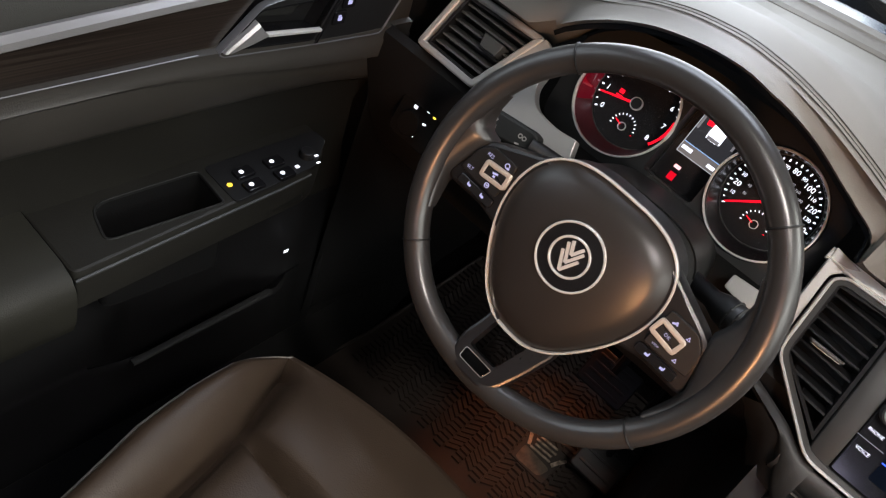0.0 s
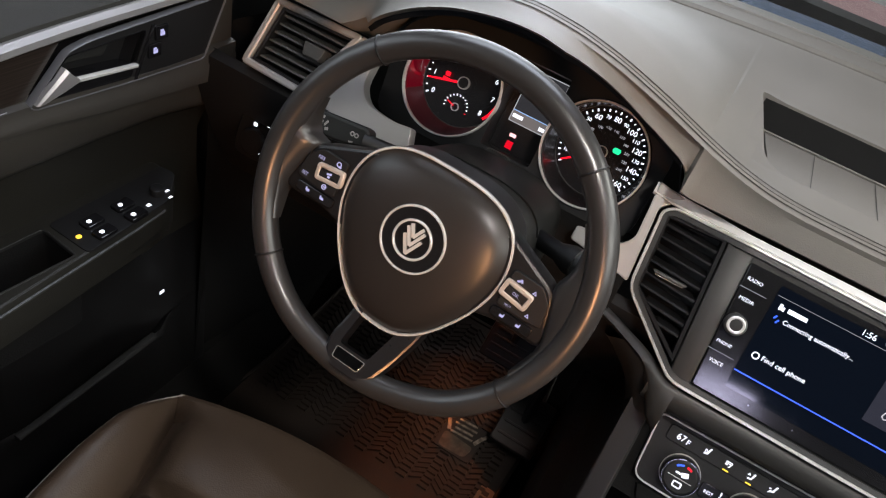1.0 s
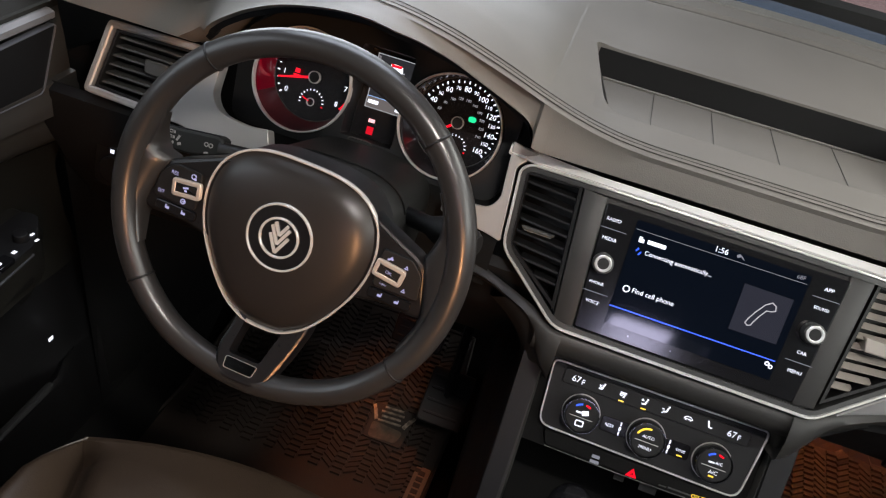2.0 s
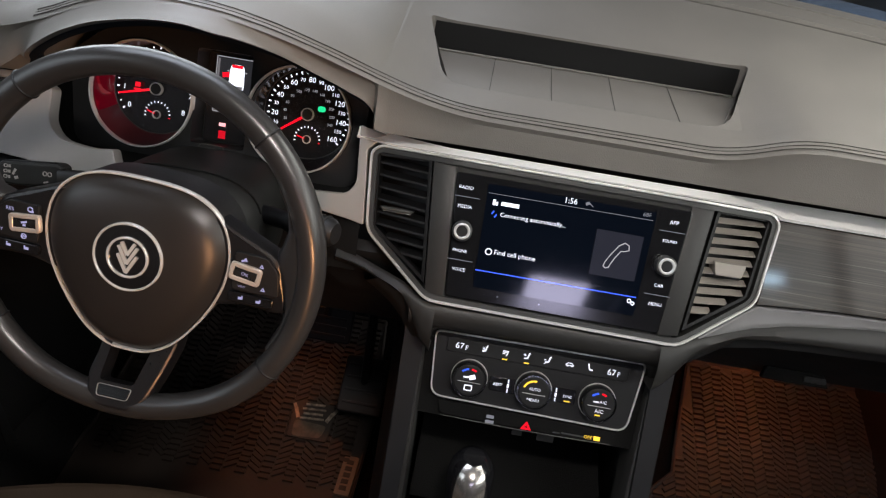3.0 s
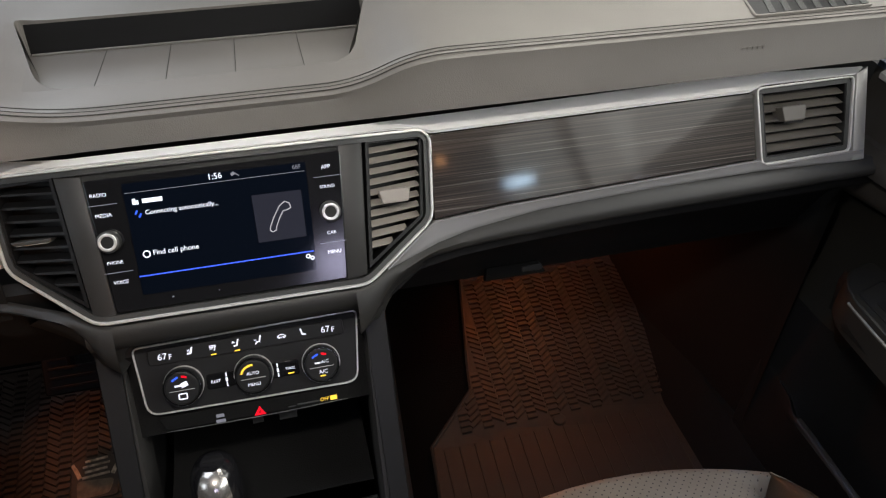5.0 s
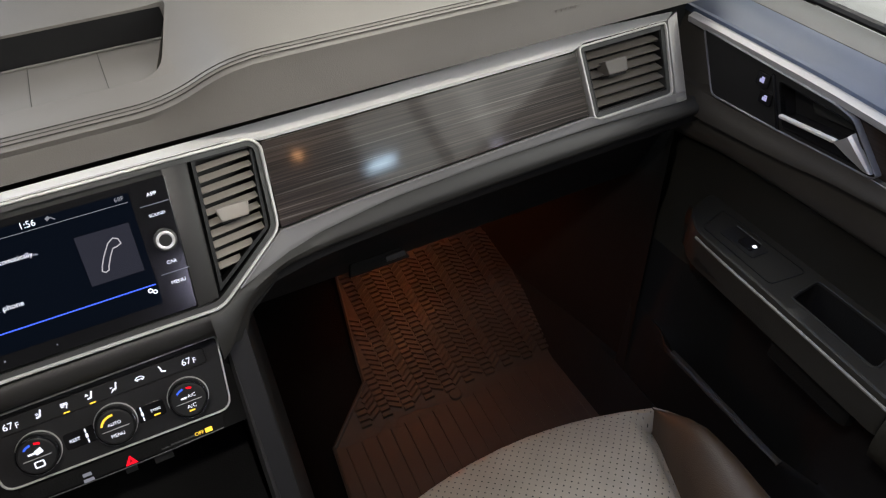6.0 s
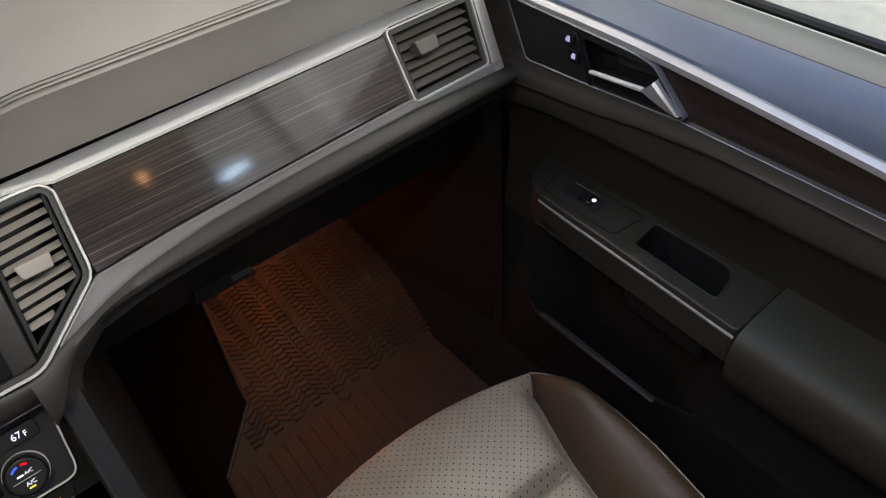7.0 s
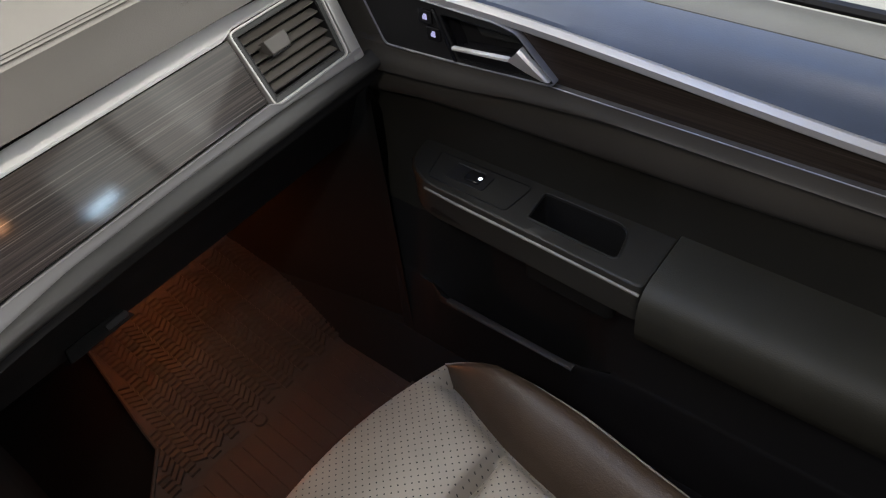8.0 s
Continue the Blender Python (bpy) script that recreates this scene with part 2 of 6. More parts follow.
# ---------------------------------------------------------------- mesh helpers


def finish(bm, name, material, smooth=35):
    bmesh.ops.remove_doubles(bm, verts=bm.verts[:], dist=1e-6)
    bmesh.ops.recalc_face_normals(bm, faces=bm.faces[:])
    if smooth:
        for f in bm.faces:
            f.smooth = True
        for e in bm.edges:
            e.smooth = len(e.link_faces) == 2 and e.calc_face_angle(0) < radians(smooth) and max(len(f.verts) for f in e.link_faces) < 5
    me = bpy.data.meshes.new(name)
    bm.to_mesh(me)
    bm.free()
    me.materials.append(material)
    return me


def part(name, bm, material, parent, label="", smooth=35):
    ob = new(name, finish(bm, name, material, smooth))
    ob.parent = parent
    if label:
        tagged(ob, label)
    return ob


def thing(name, label, category, group="", kind=""):
    return tagged(new(name), label, category, group, kind)


def single(name, bm, material, label, category, group="", kind="", smooth=35):
    return tagged(new(name, finish(bm, name, material, smooth)), label, category, group, kind)


def space(origin, up):
    """A panel's own axes: x to the right, y up along the panel, z out of it towards the cabin."""
    v = Vector(up).normalized()
    u = Vector((1, 0, 0))
    n = u.cross(v)
    return Matrix.Translation(origin) @ Matrix((u, v, n)).transposed().to_4x4()


def at(u, v, w=0.0, turn=0.0):
    return Matrix.Translation((u, v, w)) @ Matrix.Rotation(radians(turn), 4, "Z")


def rounded(pts, r, n=4):
    """A polygon with its corners rounded."""
    out = []
    k = len(pts)
    for i in range(k):
        p, a, b = (Vector(pts[j % k]) for j in (i, i - 1, i + 1))
        rr = min(r[i] if isinstance(r, (list, tuple)) else r, 0.45 * (a - p).length, 0.45 * (b - p).length)
        s, e = p + (a - p).normalized() * rr, p + (b - p).normalized() * rr
        for j in range(n + 1):
            t = j / n
            out.append((1 - t) ** 2 * s + 2 * t * (1 - t) * p + t * t * e)
    return [(q.x, q.y) for q in out]


def inset(pts, d):
    """A polygon shrunk by d."""
    k = len(pts)
    area = sum(pts[i][0] * pts[(i + 1) % k][1] - pts[(i + 1) % k][0] * pts[i][1] for i in range(k))
    sg = 1 if area > 0 else -1
    out = []
    for i in range(k):
        p, a, b = (Vector(pts[j % k]) for j in (i, i - 1, i + 1))
        d1, d2 = (p - a).normalized(), (b - p).normalized()
        n1, n2 = Vector((-d1.y, d1.x)) * sg, Vector((-d2.y, d2.x)) * sg
        m = n1 + n2
        m = m / max(0.35, m.dot(m) / 2) if m.length > 1e-6 else n1
        out.append((p.x + m.x * d, p.y + m.y * d))
    return out


def rect(w, h, r=0.0, n=4, cx=0.0, cy=0.0):
    p = [(cx - w / 2, cy - h / 2), (cx + w / 2, cy - h / 2), (cx + w / 2, cy + h / 2), (cx - w / 2, cy + h / 2)]
    return rounded(p, r, n) if r else p


def circle(r, n=32, cx=0.0, cy=0.0):
    return [(cx + r * math.cos(2 * math.pi * i / n), cy + r * math.sin(2 * math.pi * i / n)) for i in range(n)]


def soften(pts, times=2):
    """A polygon with its corners cut again and again."""
    for _ in range(times):
        k = len(pts)
        pts = [q for i in range(k) for a, b in [(pts[i], pts[(i + 1) % k])] for q in ((a[0] * 0.75 + b[0] * 0.25, a[1] * 0.75 + b[1] * 0.25), (a[0] * 0.25 + b[0] * 0.75, a[1] * 0.25 + b[1] * 0.75))]
    return pts


def flat(u):
    return 0.0


def prism(pts, w0, w1, M=Matrix(), soft=0.0, bm=None, wf=flat):
    """A plate of the outline pts between the heights w0 and w1, with a softened front edge."""
    bm = bm or bmesh.new()
    rings = [(pts, w0), (pts, w1 - soft)] + ([(inset(pts, soft * 0.3), w1 - soft * 0.3), (inset(pts, soft), w1)] if soft else [])
    if not soft:
        rings[1] = (pts, w1)
    vs = [[bm.verts.new(M @ Vector((x, y, w + wf(x)))) for x, y in ring] for ring, w in rings]
    k = len(pts)
    for a, b in zip(vs, vs[1:]):
        for i in range(k):
            bm.faces.new((a[i], a[(i + 1) % k], b[(i + 1) % k], b[i]))
    bm.faces.new(vs[0][::-1])
    bm.faces.new(vs[-1])
    return bm


def hoop(outer, inner, w0, w1, M=Matrix(), soft=0.0, bm=None, wf=flat):
    """A flat frame between two outlines of as many points."""
    bm = bm or bmesh.new()
    k = len(outer)
    prof = [(0, w0), (0, w1 - soft), (soft, w1), (1 - soft * 0, w1)]
    def mixp(a, b, t):
        return (a[0] + (b[0] - a[0]) * t, a[1] + (b[1] - a[1]) * t)
    t1 = 0.22 if soft else 0.0
    prof = [(0, w0), (0, w1 - soft), (t1, w1), (1 - t1, w1), (1, w1 - soft), (1, w0)] if soft else [(0, w0), (0, w1), (1, w1), (1, w0)]
    vs = [[bm.verts.new(M @ Vector((*mixp(o, i, t), w + wf(mixp(o, i, t)[0])))) for o, i in zip(outer, inner)] for t, w in prof]
    for a, b in zip(vs, vs[1:] + vs[:1]):
        for i in range(k):
            bm.faces.new((a[i], a[(i + 1) % k], b[(i + 1) % k], b[i]))
    return bm


def tube(path, r, closed=False, seg=8, bm=None, flatten=1.0, up=None):
    """A round bar along a path."""
    bm = bm or bmesh.new()
    P = [Vector(p) for p in path]
    k = len(P)
    rings = []
    ref = Vector(up) if up else None
    for i, p in enumerate(P):
        a, b = (P[i - 1], P[(i + 1) % k]) if closed else (P[max(i - 1, 0)], P[min(i + 1, k - 1)])
        t = (b - a).normalized()
        s = ref if ref else (Vector((0, 0, 1)) if abs(t.z) < 0.9 else Vector((0, 1, 0)))
        n = (s - t * s.dot(t)).normalized()
        if not ref:
            ref = None
        c = t.cross(n)
        rad = r[i] if isinstance(r, (list, tuple)) else r
        rings.append([bm.verts.new(p + n * math.cos(2 * math.pi * j / seg) * rad * flatten + c * math.sin(2 * math.pi * j / seg) * rad) for j in range(seg)])
    for i in range(k if closed else k - 1):
        a, b = rings[i], rings[(i + 1) % k]
        for j in range(seg):
            bm.faces.new((a[j], a[(j + 1) % seg], b[(j + 1) % seg], b[j]))
    if not closed:
        bm.faces.new(rings[0][::-1])
        bm.faces.new(rings[-1])
    return bm


def sheet(rows, bm=None, closed=False, caps=False):
    """A surface through rows of points; closed joins the last point of a row to its first."""
    bm = bm or bmesh.new()
    vs = [[bm.verts.new(p) for p in row] for row in rows]
    k = len(rows[0])
    for a, b in zip(vs, vs[1:]):
        for i in range(k if closed else k - 1):
            bm.faces.new((a[i], a[(i + 1) % k], b[(i + 1) % k], b[i]))
    if caps:
        bm.faces.new(vs[0][::-1])
        bm.faces.new(vs[-1])
    return bm


def box(cx, cy, cz, sx, sy, sz, M=Matrix(), soft=0.0, bm=None):
    return prism(rect(sx, sy, min(sx, sy) * 0.12 if soft else 0, 2, cx, cy), cz - sz / 2, cz + sz / 2, M, soft, bm)


def carve(bm, cutter):
    """bm less cutter."""
    bmesh.ops.recalc_face_normals(bm, faces=bm.faces[:])
    bmesh.ops.recalc_face_normals(cutter, faces=cutter.faces[:])
    for solid in (bm, cutter):
        if solid.calc_volume(signed=True) < 0:
            bmesh.ops.reverse_faces(solid, faces=solid.faces[:])
    a, b = bpy.data.meshes.new("a"), bpy.data.meshes.new("b")
    bm.to_mesh(a), cutter.to_mesh(b)
    bm.free(), cutter.free()
    oa, ob = new("a", a), new("b", b)
    mod = oa.modifiers.new("cut", "BOOLEAN")
    mod.operation, mod.object, mod.solver = "DIFFERENCE", ob, "EXACT"
    res = bpy.data.meshes.new_from_object(oa.evaluated_get(bpy.context.evaluated_depsgraph_get()))
    bpy.data.objects.remove(oa), bpy.data.objects.remove(ob)
    out = bmesh.new()
    out.from_mesh(res)
    bpy.data.meshes.remove(res)
    return out


def lettering(words, width, M, material, parent, name="caption", label="", height=0.0):
    """Words as a thin raised mesh, width metres long, centred at M."""
    cu = bpy.data.curves.new("words", "FONT")
    cu.body, cu.size, cu.resolution_u = words, 1.0, 3
    tmp = new("words", cu)
    me = bpy.data.meshes.new_from_object(tmp.evaluated_get(bpy.context.evaluated_depsgraph_get()))
    bpy.data.objects.remove(tmp)
    xs, ys = [v.co.x for v in me.vertices], [v.co.y for v in me.vertices]
    s = width / (max(xs) - min(xs)) if width else height / (max(ys) - min(ys))
    sy = height / (max(ys) - min(ys)) if height else s
    cx, cy = (max(xs) + min(xs)) / 2, (max(ys) + min(ys)) / 2
    for v in me.vertices:
        v.co = M @ Vector(((v.co.x - cx) * s, (v.co.y - cy) * sy, 0))
    me.materials.clear()
    me.materials.append(material)
    ob = new(name, me)
    ob.parent = parent
    if label:
        tagged(ob, label)
    return ob


def bars(items, M, material, parent, name="icon", label="", w=0.0006):
    """A small printed mark made of plain bars (u, v, width, height, turn)."""
    for u, v, a, b, *turn in items:
        ob = part(name, prism(rect(a, b), 0, w, M @ at(u, v, 0, turn[0] if turn else 0)), material, parent, label, 0)
    return ob


def lit_mark(u, v, a, b, M, material, parent):
    """A small lit sign with rounded ends and a notch, like the switch marks."""
    body = soften([(u - a / 2, v - b * 0.35), (u + a * 0.25, v - b / 2), (u + a / 2, v), (u + a * 0.25, v + b / 2), (u - a / 2, v + b * 0.35)], 2)
    return part("icon", prism(body, 0, 0.0005, M), material, parent, "", 0)


def smooth(t):
    t = max(0.0, min(1.0, t))
    return t * t * (3 - 2 * t)


def curve_at(pts, x):
    """Smooth value at x through (x, value) pairs."""
    if x <= pts[0][0]:
        return pts[0][1]
    for (x0, y0), (x1, y1) in zip(pts, pts[1:]):
        if x <= x1:
            t = (x - x0) / (x1 - x0)
            return y0 + (y1 - y0) * t
    return pts[-1][1]


# the sloping panels of the dashboard
FASCIA = space((0, 0.0195, 0.70), (0, 0.62, 1))
CLIMATE = space((0, -0.039, 0.576), (0, 0.67, 1))
CLUSTER = space((0, 0.142, 0.766), (0, 0.5, 1))
WHEEL = space((-0.398, -0.132, 0.757), (0, 0.394, 1))


def proud(u):
    """How far the centre of the fascia stands out towards the cabin."""
    a = abs(u)
    return 0.027 if a < 0.135 else 0.027 * (0.222 - a) / 0.087 if a < 0.222 else 0.0

# ---------------------------------------------------------------- cabin shell


def slab(name, x0, x1, y0, y1, z0, z1, material, label, category):
    bm = bmesh.new()
    prism([(x0, y0), (x1, y0), (x1, y1), (x0, y1)], z0, z1, bm=bm)
    return single(name, bm, material, label, category, kind="structure", smooth=0)


def floor_z(y):
    """Height of the footwell floor, which rises towards the firewall."""
    return 0.0 if y < 0.2 else (y - 0.2) * 0.22 if y < 0.56 else 0.0792 + (y - 0.56) * 1.3


rows = [[(x, y, floor_z(y)) for x in (-0.95, -0.6, -0.2, 0.2, 0.6, 0.95)] for y in (-3.0, -1.5, -0.6, 0.0, 0.2, 0.36, 0.56, 0.62, 0.74)]
single("floor", sheet(rows), CARPET, "dark carpeted cabin floor rising to the firewall", "floor", kind="structure")
slab("wall_front", -0.95, 0.95, 0.75, 0.80, 0.0, 0.86, BLACK, "black firewall behind the dashboard", "wall")
slab("wall_left", -1.02, -0.93, -3.0, 0.75, 0.0, 0.72, PLASTIC, "dark lower body side of the cabin", "wall")
slab("wall_right", 0.93, 1.02, -3.0, 0.75, 0.0, 0.72, PLASTIC, "dark lower body side of the cabin", "wall")
slab("wall_rear", -1.02, 1.02, -3.08, -3.0, 0.0, 0.95, PLASTIC, "dark plain rear wall of the cabin", "wall")


def ceiling_bm():
    bm = bmesh.new()
    a = bmesh.new()
    prism([(-0.95, -3.05), (0.95, -3.05), (0.95, -0.12), (-0.95, -0.12)], 1.50, 1.56, bm=bm)
    prism(rect(0.36, 0.64, 0.04, 4, 0.32, -2.05), 1.4, 1.7, bm=a)
    return carve(carve(bm, a), prism(rect(0.38, 0.86, 0.05, 4, 0.60, -0.36), 1.4, 1.7))


single("ceiling", ceiling_bm(), SHELL, "dark cloth headliner with a roof window", "ceiling", kind="structure")


def frame_post(name, a, b, r, label):
    return single(name, tube([a, tuple((Vector(a) + Vector(b)) / 2 + Vector((0, 0, 0.01))), b], r, seg=10, flatten=0.7), SHELL, label, "pillar", kind="structure")


for sx, side in ((-1, "left"), (1, "right")):
    frame_post("trim_front_pillar_" + side, (sx * 0.88, 0.40, 0.84), (sx * 0.86, -0.15, 1.53), 0.05, "dark trim on the windscreen pillar")
    frame_post("trim_middle_pillar_" + side, (sx * 0.93, -0.86, 0.78), (sx * 0.88, -0.92, 1.53), 0.09, "dark trim on the middle pillar")
    frame_post("trim_rear_pillar_" + side, (sx * 0.93, -2.0, 0.78), (sx * 0.88, -2.05, 1.53), 0.10, "dark trim on the rear pillar")


def pane(name, pts, label):
    bm = bmesh.new()
    bm.faces.new([bm.verts.new(p) for p in pts])
    ob = single(name, bm, GLASS, label, "window", kind="structure", smooth=0)
    ob.visible_shadow = False
    return ob


pane("window_1", [(-0.80, 0.46, 0.885), (0.80, 0.46, 0.885), (0.72, -0.12, 1.52), (-0.72, -0.12, 1.52)], "clear sloping windscreen")
for sx, nm in ((-1, "window_2"), (1, "window_3")):
    pane(nm, [(sx * 0.912, 0.22, 0.80), (sx * 0.912, -0.84, 0.80), (sx * 0.86, -0.9, 1.50), (sx * 0.86, -0.14, 1.50)], "clear front door window glass")

# what stands outside
slab("ground", -30, 30, -30, 30, -0.62, -0.60, mat("pale_showroom_floor", (0.42, 0.41, 0.40), 0.35), "pale grey showroom floor", "floor")


def backdrop(name, pts, colour, strength, label):
    bm = bmesh.new()
    bm.faces.new([bm.verts.new(p) for p in pts])
    return single(name, bm, glow(name + "_light", colour, strength), label, "backdrop", kind="structure", smooth=0)


# unseen glowing sheet, added so that the dashboard pad mirrors a pale sheen
backdrop("backdrop_sheen", [(-7.0, 6.0, 1.3), (-0.9, 6.0, 1.3), (-0.9, 6.0, 4.6), (-7.0, 6.0, 4.6)], (0.88, 0.93, 1.0), 6.0, "glowing sheet far ahead, added for the sheen on the dashboard")
backdrop("backdrop_side", [(7.0, 5.0, -0.5), (7.0, -8.0, -0.5), (7.0, -8.0, 4.0), (7.0, 5.0, 4.0)], (0.80, 0.86, 0.86), 0.75, "pale bright showroom side wall")
bonnet = [[(x, y, 0.83 - 0.10 * (y - 0.6) - 0.06 * x * x) for x in (-0.9, -0.6, -0.3, 0, 0.3, 0.6, 0.9)] for y in (0.802, 0.90, 1.0, 1.3, 1.6)]
single("bonnet", sheet(bonnet), mat("pale_red_car_paint", (0.55, 0.30, 0.31), 0.25, coat=0.6), "pale reddish car bonnet beyond the windscreen", "bonnet", kind="structure")

# ---------------------------------------------------------------- dashboard
dash = thing("dashboard", "olive grey soft dashboard with silver trim and dark wood panel", "dashboard")

HOOD_LIP = [(-0.62, 0.0), (-0.595, 0.02), (-0.57, 0.050), (-0.54, 0.073), (-0.50, 0.097), (-0.46, 0.109), (-0.41, 0.117), (-0.366, 0.114), (-0.35, 0.107), (-0.31, 0.089), (-0.282, 0.071), (-0.255, 0.055), (-0.231, 0.045), (-0.222, 0.038), (-0.218, 0.027), (-0.2145, 0.006), (-0.205, 0.0)]
LIP_Y = [(-0.366, 0.002), (-0.35, 0.010), (-0.31, 0.030), (-0.282, 0.040), (-0.255, 0.050), (-0.222, 0.050), (-0.2145, 0.062), (-0.205, 0.071)]
STITCH_Z = [(-0.62, 0.862), (-0.60, 0.868), (-0.55, 0.890), (-0.50, 0.914), (-0.46, 0.925), (-0.41, 0.931), (-0.36, 0.926), (-0.315, 0.914), (-0.264, 0.894), (-0.212, 0.871), (-0.175, 0.858), (-0.137, 0.849), (-0.10, 0.845), (0.135, 0.845), (0.165, 0.852), (0.20, 0.868), (0.235, 0.8735), (0.80, 0.869)]
STITCH_Y = [(-0.60, 0.060), (-0.55, 0.040), (-0.50, 0.031), (-0.41, 0.028), (-0.36, 0.030), (-0.315, 0.036), (-0.264, 0.046), (-0.212, 0.056), (-0.175, 0.060), (-0.10, 0.066), (0.15, 0.066), (0.20, 0.062)]


def lip_rise(x):
    k = smooth((-0.24 - x) / 0.04) * smooth((x + 0.60) / 0.03)
    soft = sum(curve_at(HOOD_LIP, x + 0.008 * j) for j in range(-3, 4)) / 7
    return curve_at(HOOD_LIP, x) * (1 - k) + soft * k


def pad_edge(x):
    """Lower edge of the soft pad: on the trim, and up over the hood of the instruments."""
    r = lip_rise(x)
    k = smooth(r / 0.06)
    if x > -0.366:
        return Vector((x, curve_at(LIP_Y, x), 0.800 + r))
    return Vector((x, 0.071 - 0.069 * k + 0.03 * (1 - smooth(r / 0.1)) * k, 0.800 + r))


def seam_point(x):
    z = sum(curve_at(STITCH_Z, x + 0.007 * j) for j in range(-2, 3)) / 5
    y = sum(curve_at(STITCH_Y, x + 0.007 * j) for j in range(-2, 3)) / 5
    return Vector((x, y, max(z, pad_edge(x).z + 0.010)))


def glass_line(x):
    return 0.402 - 0.40 * x * x


def pad_profile(x):
    e, s = pad_edge(x), seam_point(x)
    g = glass_line(x)
    rows = [Vector((x, e.y + 0.035, e.z - 0.012)), Vector((x, e.y + 0.004, e.z - 0.002)), Vector((x, e.y - 0.004, e.z + 0.003))]
    for t in (0.25, 0.5, 0.75):
        q = e.lerp(s, t)
        bulge = 0.40 * (s.z - e.z) * {0.25: 1.0, 0.5: 0.76, 0.75: 0.44}[t]
        rows.append(Vector((x, q.y - bulge * (1 - smooth(lip_rise(x) / 0.05)), q.z)))
    rows += [Vector((x, s.y - 0.009, s.z - 0.005)), s]
    dip = 1 - smooth((abs(x) - 0.15) / 0.09)
    hood = smooth(lip_rise(x) / 0.08)
    for y in (0.08, 0.10, 0.117, 0.145, 0.175, 0.205, 0.232, 0.27, 0.32):
        t = (y - s.y) / (g - s.y)
        z = s.z + (0.887 - s.z) * smooth(t) ** (1.0 if hood > 0.1 else 0.7) + 0.010 * hood * math.sin(math.pi * min(1, t * 1.6) ** 0.5)
        if dip > 0:
            zd = curve_at([(0.06, 0.845), (0.117, 0.8465), (0.232, 0.871), (0.41, 0.887)], y)
            z = z + (zd - z) * dip
        rows.append(Vector((x, y + (g - 0.405) * 0.35 * smooth((y - 0.1) / 0.2), z)))
    rows += [Vector((x, g - 0.03, 0.886)), Vector((x, g, 0.888)), Vector((x, g + 0.004, 0.884)), Vector((x, g + 0.004, 0.80)), Vector((x, e.y + 0.06 + (0.14 - e.y) * smooth(lip_rise(x) / 0.04), e.z - 0.03 + 0.012 * smooth(lip_rise(x) / 0.04)))]
    return rows


xs = [-0.80, -0.76, -0.70, -0.65, -0.62] + [-0.605 + 0.0115 * i for i in range(33)] + [-0.230, -0.224, -0.2195, -0.218, -0.2163, -0.2145, -0.213, -0.209, -0.205, -0.202, -0.196] + [-0.185, -0.17, -0.155, -0.14, -0.125, -0.10, -0.05, 0.0, 0.05, 0.10, 0.125, 0.14, 0.155, 0.17, 0.185, 0.20, 0.215, 0.235, 0.27, 0.35, 0.45, 0.55, 0.65, 0.72, 0.77, 0.80]
TRAY = rounded([(-0.155, 0.117), (0.155, 0.117), (0.190, 0.236), (-0.190, 0.236)], [0.03, 0.03, 0.010, 0.010], 5)
cut = bmesh.new()
lo = [cut.verts.new((x, y, 0.8435 - (y - 0.117) * 0.09)) for x, y in TRAY]
hi = [cut.verts.new((x * 1.01, y, 1.0)) for x, y in TRAY]
for i in range(len(TRAY)):
    j = (i + 1) % len(TRAY)
    cut.faces.new((lo[i], lo[j], hi[j], hi[i]))
cut.faces.new(lo[::-1]), cut.faces.new(hi)
pad = part("pad", carve(sheet([pad_profile(x) for x in xs], closed=True, caps=True), cut), PAD, dash, "olive grey soft pad with an open tray", 40)
for x in (-0.105, -0.036, 0.034, 0.105):
    p = [(x, 0.121 + 0.112 * t, 0.8437 - 0.112 * t * 0.09) for t in (0, 0.5, 1)]
    part("tray_rib", tube(p, 0.0004, seg=6), STITCH, dash)
part("tray_edge", tube([(-0.183, 0.2335, 0.8345), (0, 0.2335, 0.8345), (0.183, 0.2335, 0.8345)], 0.0016, seg=6), PAD, dash)
# black sheet before the pad's own wall, painting the deep shade in the tray
rows = [[(x, 0.2352, 0.8335), (x * 1.004, 0.2356, 0.8500), (x * 1.008, 0.2358, 0.8685)] for x in [-0.1875 + 0.025 * i for i in range(16)]]
part("tray_shade", sheet(rows), BLACK, dash, "black sheet for the shade on the tray's back wall")
rows = [[(0.1885 - 0.0345 * t, 0.2345 - 0.1 * t, 0.8350 + 0.009 * t), (0.1892 - 0.0345 * t, 0.2345 - 0.1 * t, 0.8685 - 0.0205 * t)] for t in (0, 0.25, 0.5, 0.75, 1.0)]
part("tray_side", sheet(rows), PAD, dash, "side wall of the tray")
part("tray_side", sheet([[(-x, y, z) for x, y, z in r] for r in rows]), PAD, dash, "side wall of the tray")
seam_xs = [-0.565 + 0.01 * i for i in range(135)]
for k in range(3):
    line = []
    for x in seam_xs:
        p = seam_point(x)
        line.append(p + Vector((0, (k - 1) * 0.0042, 0.0002 + (k - 1) * 0.0016)))
    part("stitch_line", tube(line, 0.0006 if k != 1 else 0.0004, seg=5), STITCH, dash)

# the slot and the rear strip along the windscreen
rows = []
